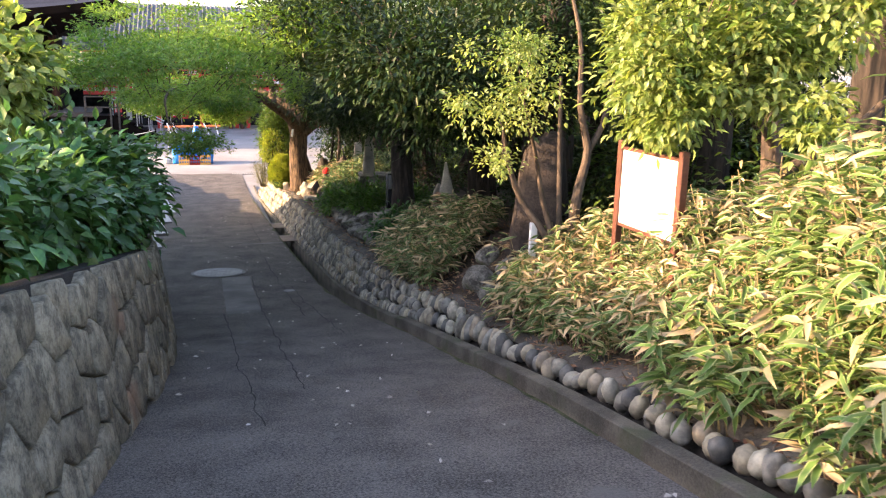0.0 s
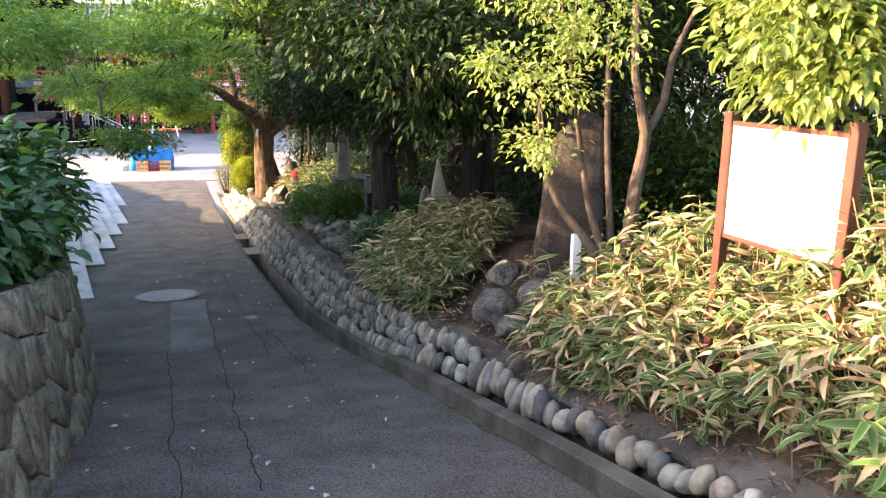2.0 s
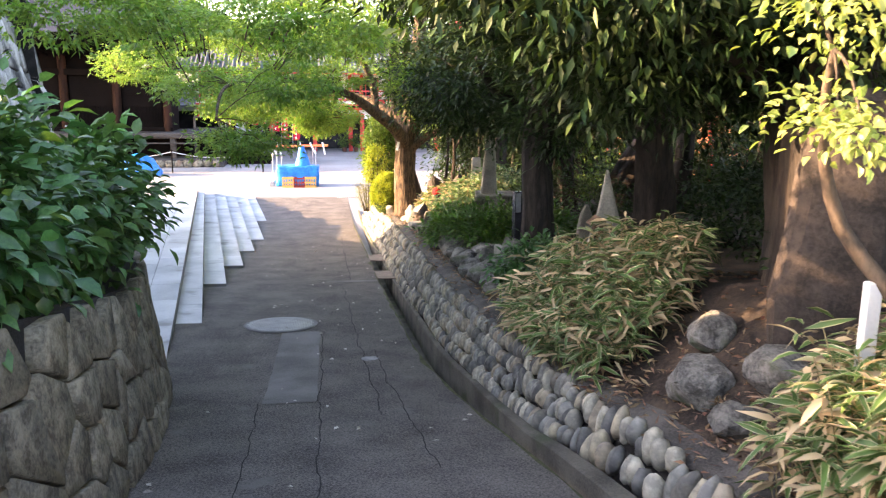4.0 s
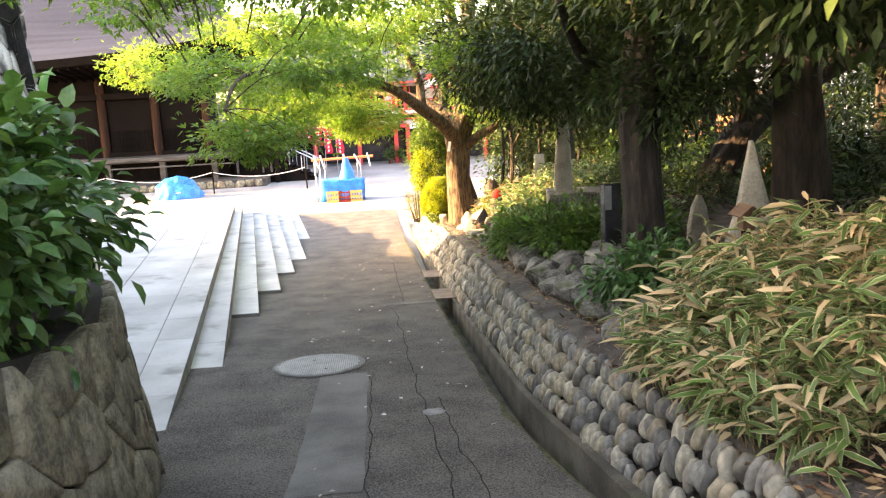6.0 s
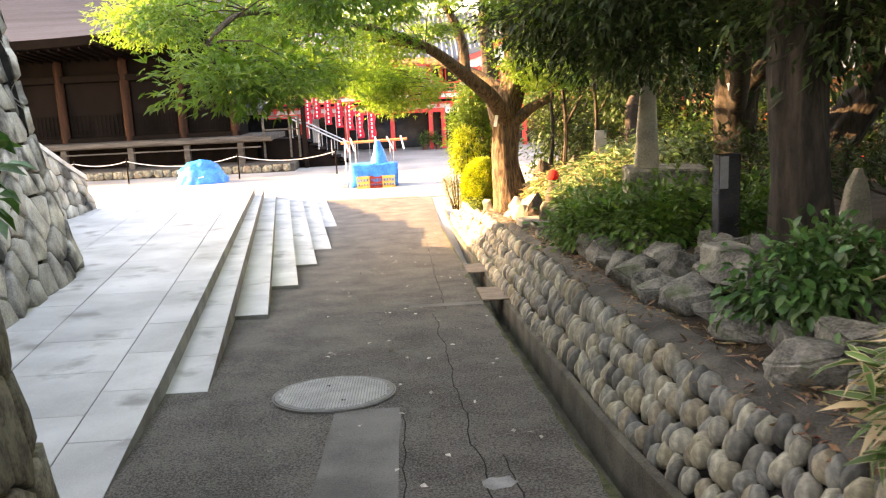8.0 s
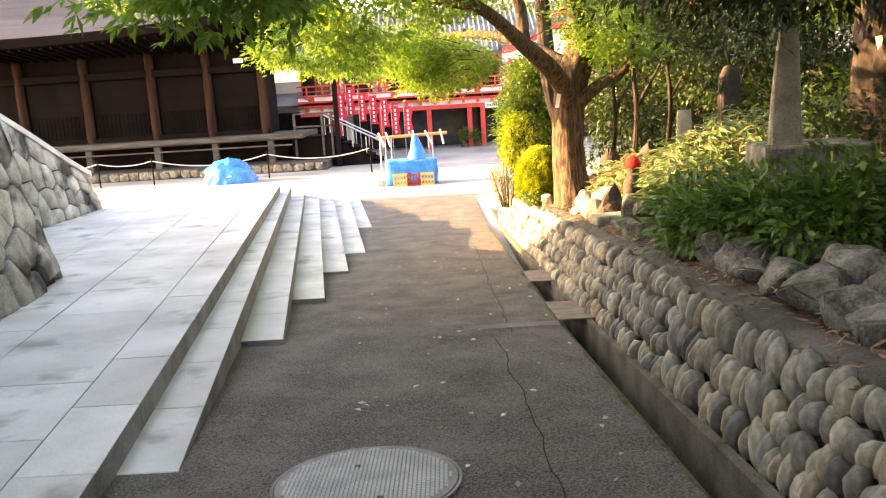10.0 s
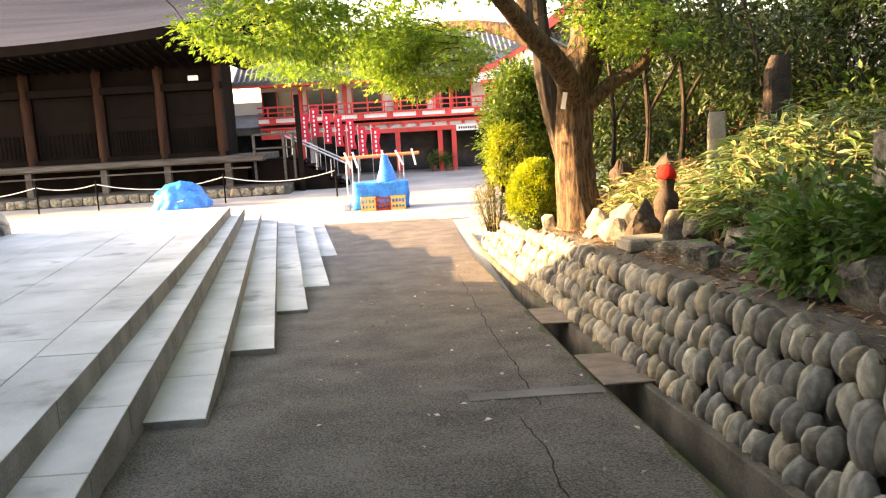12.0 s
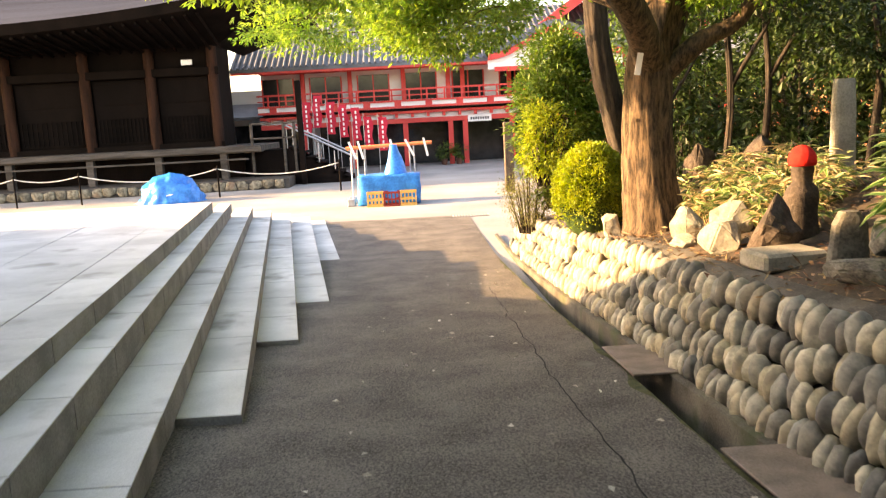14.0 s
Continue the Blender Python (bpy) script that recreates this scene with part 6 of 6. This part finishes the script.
for i in range(25):
    a = -1 + 2 * i / 24
    zc = 4.55 + 1.15 * math.exp(-3.2 * a * a)
    for dz, dy in ((0, 0), (0.28, 0), (0.28, 2.2), (0, 2.2)):
        vs.append((6.8 + 3.1 * a, RY - 1.65 + dy, zc + dz))
    if i:
        fs += [((i - 1) * 4 + k, i * 4 + k, i * 4 + (k + 1) % 4, (i - 1) * 4 + (k + 1) % 4) for k in range(4)]
put("gable_board", mesh_from("gable_board", vs, fs, RED), gable)
put("gable_tiles", mesh_from("gable_tiles", [(x, y, z + 0.3) for x, y, z in vs], [q for q in fs if True], TILE), gable)
put("gable_wall", mesh_from("gable_wall", [(6.8 + 3.1 * (-1 + 2 * i / 24), RY - 1.45, (4.2 if k == 0 else 4.56 + 1.15 * math.exp(-3.2 * (-1 + 2 * i / 24) ** 2))) for i in range(25) for k in (0, 1)], [(2 * i, 2 * i + 2, 2 * i + 3, 2 * i + 1) for i in range(24)], WALL_WHITE), gable)
R("great_gable", boxed((6.4, RY + 1.0, 5.0), (15, RY + 1.2, 5.4)), RED)
vs, fs = [], []
for s in (-1, 1):
    k = len(vs)
    vs += [(10.5 + s * 5.2, RY + 0.7, 5.0), (10.5, RY + 0.7, 8.6), (10.5, RY + 0.7, 9.1), (10.5 + s * 5.6, RY + 0.7, 5.3), (10.5 + s * 5.6, RY + 7, 5.3), (10.5, RY + 7, 9.1)]
    fs += [(k, k + 1, k + 2, k + 3), (k + 3, k + 2, k + 5, k + 4)]
put("gable_roof", mesh_from("gable_roof", vs, fs, RED), red)
for x in (1.55, 2.25):
    po = thing("potted_plant", (x, RY - 0.45, COURT_Z), "green leafy plant in a small brown pot", "potted plant", "potted plants")
    sub("pot", rod(bmesh.new(), (0, 0, 0), (0, 0, 0.28), 0.12, 0.16, 14), BROWN_PAINT, po)
    c, w, _ = clumps([((0, 0, 0.65), (0.28, 0.28, 0.4), 14)], 26, 0.15)
    put("leaves", leaf_mesh("leaves", c, w, 0.16, 0.05, LEAF_MID)).parent = po
# white side building between the halls
wh = thing("white_annex", (-6.5, 56, COURT_Z), "white-walled annex with a grey tiled lean-to roof", "annex")
sub("wall", box(bmesh.new(), (-3, 0, 0), (2.0, 3, 4.0)), WALL_WHITE, wh)
bm = bmesh.new()
q = [bm.verts.new(p) for p in ((-3.2, -1.6, 2.7), (2.2, -1.6, 2.7), (2.2, 0.1, 3.4), (-3.2, 0.1, 3.4), (-3.2, -1.6, 2.58), (2.2, -1.6, 2.58))]
bm.faces.new((q[0], q[1], q[2], q[3]))
bm.faces.new((q[4], q[5], q[1], q[0]))
sub("lean_to_roof", bm, TILE, wh)
# Opening drawn as a dark panel, its inner shade in the colour.
sub("opening_shade", box(bmesh.new(), (-2.2, -0.05, 0.2), (1.6, 0.02, 2.3)), GLASS_DK, wh)
sub("post", box(bmesh.new(), (1.1, -1.5, 0), (1.25, -1.35, 2.6)), RED, wh)
# small red building with a grey roof behind the grove
far = thing("red_pavilion", (17.5, 44, COURT_Z), "small red and white pavilion with a blue-grey roof", "pavilion")
sub("wall", box(bmesh.new(), (-3.5, 0, 0), (3.5, 4, 2.3)), WALL_WHITE, far)
for x in (-3.5, -1.7, 0, 1.7, 3.5):
    sub("post", box(bmesh.new(), (x - 0.12, -0.2, 0), (x + 0.12, 0.0, 2.4)), RED, far)
bm = bmesh.new()
q = [bm.verts.new(p) for p in ((-4.4, -1, 2.4), (4.4, -1, 2.4), (3.2, 2, 4.2), (-3.2, 2, 4.2), (-4.4, 5, 2.4), (4.4, 5, 2.4))]
for face in ((0, 1, 2, 3), (3, 2, 5, 4), (0, 3, 4), (1, 5, 2)):
    bm.faces.new([q[i] for i in face])
sub("roof", bm, ROOF, far)
TAN_WALL = mat("tan_red_timber_wall", (0.34, 0.15, 0.075), (0.50, 0.25, 0.14), 1.2, 0.8, 0.2, 30)
ho = thing("side_hall", (13.2, 37.5, COURT_Z), "reddish-tan timber hall with bracketed eaves beyond the grove", "hall", turn=-28)
sub("wall", boxed((-4, 0, 0), (5, 5, 3.0)), TAN_WALL, ho)
for k in range(7):
    sub("pillar", boxed((-4.1 + 1.5 * k, -0.25, 0), (-3.85 + 1.5 * k, 0.0, 2.9), 0.01), RED, ho)
for z0, z1, d in ((2.2, 2.4, 0.15), (2.75, 2.95, 0.4), (3.1, 3.3, 0.7)):
    sub("beam", boxed((-4.4 - d, -0.1 - d, z0), (5.4, 0.1, z1), 0.01), TAN_WALL, ho)
bm = bmesh.new()
q = [bm.verts.new(v3) for v3 in ((-5.6, -1.6, 3.3), (6.6, -1.6, 3.3), (5.0, 2.5, 5.6), (-4.0, 2.5, 5.6), (-5.6, 6.6, 3.3), (6.6, 6.6, 3.3))]
for face in ((0, 1, 2, 3), (3, 2, 5, 4), (0, 3, 4), (1, 5, 2)):
    bm.faces.new([q[i] for i in face])
sub("roof", bm, TILE, ho)
gp = thing("gate_post", (2.8, 38.2, COURT_Z), "plain pale timber gate post beside the shrub", "post")
sub("shaft", box(bmesh.new(), (-0.13, -0.13, 0), (0.13, 0.13, 2.0), 0.02), BARK_PALE, gp)

# ---- litter ----
cs, ws = [], []
for _ in range(150):
    y = RNG.uniform(2.5, 26)
    x = RNG.uniform(-0.6, edge_x(y) - 0.05)
    cs.append((x, y, path_z(y) + 0.014))
    ws.append((RNG.normal(), RNG.normal(), 0.05))
put("fallen_leaves", leaf_mesh("fallen_leaves", cs, ws, 0.05, 0.03, LITTER), None, "pale fallen petals and leaves scattered on asphalt", "leaves", kind="stuff")
cs, ws = [], []
for _ in range(5200):
    y = RNG.uniform(2.0, 24)
    x = top_x(y) + RNG.uniform(0.0, 1.6) ** 1.5
    cs.append((x, y, G(x, y) + 0.015))
    ws.append((RNG.normal(), RNG.normal(), RNG.uniform(-0.1, 0.3)))
LITTER_BROWN = mat("brown_leaf_litter", (0.14, 0.07, 0.035), (0.32, 0.19, 0.10), 4, 0.9, 0, island=0.45)
put("leaf_litter", leaf_mesh("leaf_litter", cs, ws, 0.06, 0.028, LITTER_BROWN), None, "brown dry leaf litter on the garden soil", "leaves", kind="stuff")

cs, ws = [], []
for _ in range(2600):
    y = RNG.uniform(1.5, 12) if RNG.random() < 0.7 else RNG.uniform(12, 23)
    x = top_x(y) + 0.06 + abs(RNG.normal()) * 0.3
    cs.append((x, y, garden_z(x, y) + 0.035 + 0.03 * RNG.random()))
    ws.append((RNG.normal(), RNG.normal(), RNG.normal() * 0.25))
put("leaf_litter", leaf_mesh("leaf_litter", cs, ws, 0.085, 0.018, DRY_LEAF, False, 0.5), None, "brown dry bamboo leaves strewn on the garden soil", "leaves", kind="stuff")

# ---- cobbles ----
stones = []
for i in range(8):
    bm = bmesh.new()
    bmesh.ops.create_icosphere(bm, subdivisions=2, radius=1)
    for vtx in bm.verts:
        d = vtx.co.normalized()
        vtx.co = d * (1 + 0.22 * noise.noise(d * 1.3 + Vector((i * 5.3, 0, 0))) + 0.07 * noise.noise(d * 2.6 + Vector((0, i * 3.1, 0))))
    me = bpy.data.meshes.new("cobble")
    bm.to_mesh(me)
    bm.free()
    me.materials.append(COBBLE)
    me.polygons.foreach_set("use_smooth", [True] * len(me.polygons))
    stones.append(me)
shapes = [(np.array([v.co[:] for v in me.vertices]), [tuple(p.vertices) for p in me.polygons]) for me in stones]
jv, jf, count = [], [], 0
y = -6.0
places = []
while y < 28.0:
    z0, z1 = path_z(y) + 0.10 * min(1, max(0, (10 - y) / 2)), top_z(y) + 0.01
    s = 0.78 + 0.22 * min(1, max(0, (y - 11) / 4, (8 - y) / 2))
    rows = max(1, round((z1 - z0) / (0.168 * s)))
    for r in range(rows):
        u = (r + 0.5) / rows
        yy = y + (0.075 if r % 2 else 0) + RNG.uniform(-0.035, 0.035)
        x = foot_x(yy) + 0.03 + (top_x(yy) - foot_x(yy)) * u + RNG.uniform(-0.02, 0.015)
        fill = 1.1 if y < 8.5 else 0.93
        w = s * fill * (RNG.uniform(0.044, 0.060) if y < 8.5 else RNG.uniform(0.038, 0.062))
        tall = max(0.085 * s, (z1 - z0) / rows * 0.5 * fill * RNG.uniform(1.3, 1.7))
        places.append((yy, pose(x, yy, z0 + (z1 - z0) * u + RNG.uniform(-0.03, 0.03), RNG.uniform(-16, 16), RNG.uniform(4, 20), RNG.uniform(-22, 22)) @ Matrix.Diagonal((s * RNG.uniform(0.055, 0.08), w, tall * RNG.uniform(0.85, 1.0), 1))))
    y += s * (RNG.uniform(0.112, 0.135) if y < 8.5 else RNG.uniform(0.088, 0.116))
for yy, m in places:
    k = int(RNG.integers(8))
    if 9.5 < yy < 20.5 and count < 300:
        ob = put("cobble", stones[k])
        ob.parent = cobble_wall
        ob.matrix_basis = m
        count += 1
    else:
        sv, sf = shapes[k]
        n = len(jv)
        mm = np.array(m)
        jv += list((sv @ mm[:3, :3].T + mm[:3, 3]))
        jf += [tuple(i + n for i in q) for q in sf]
rest = put("cobbles", mesh_from("cobbles", jv, jf, COBBLE_ALL, True), None, "rounded grey cobbles set on end in rows", "", kind="stuff")
rest.parent = cobble_wall
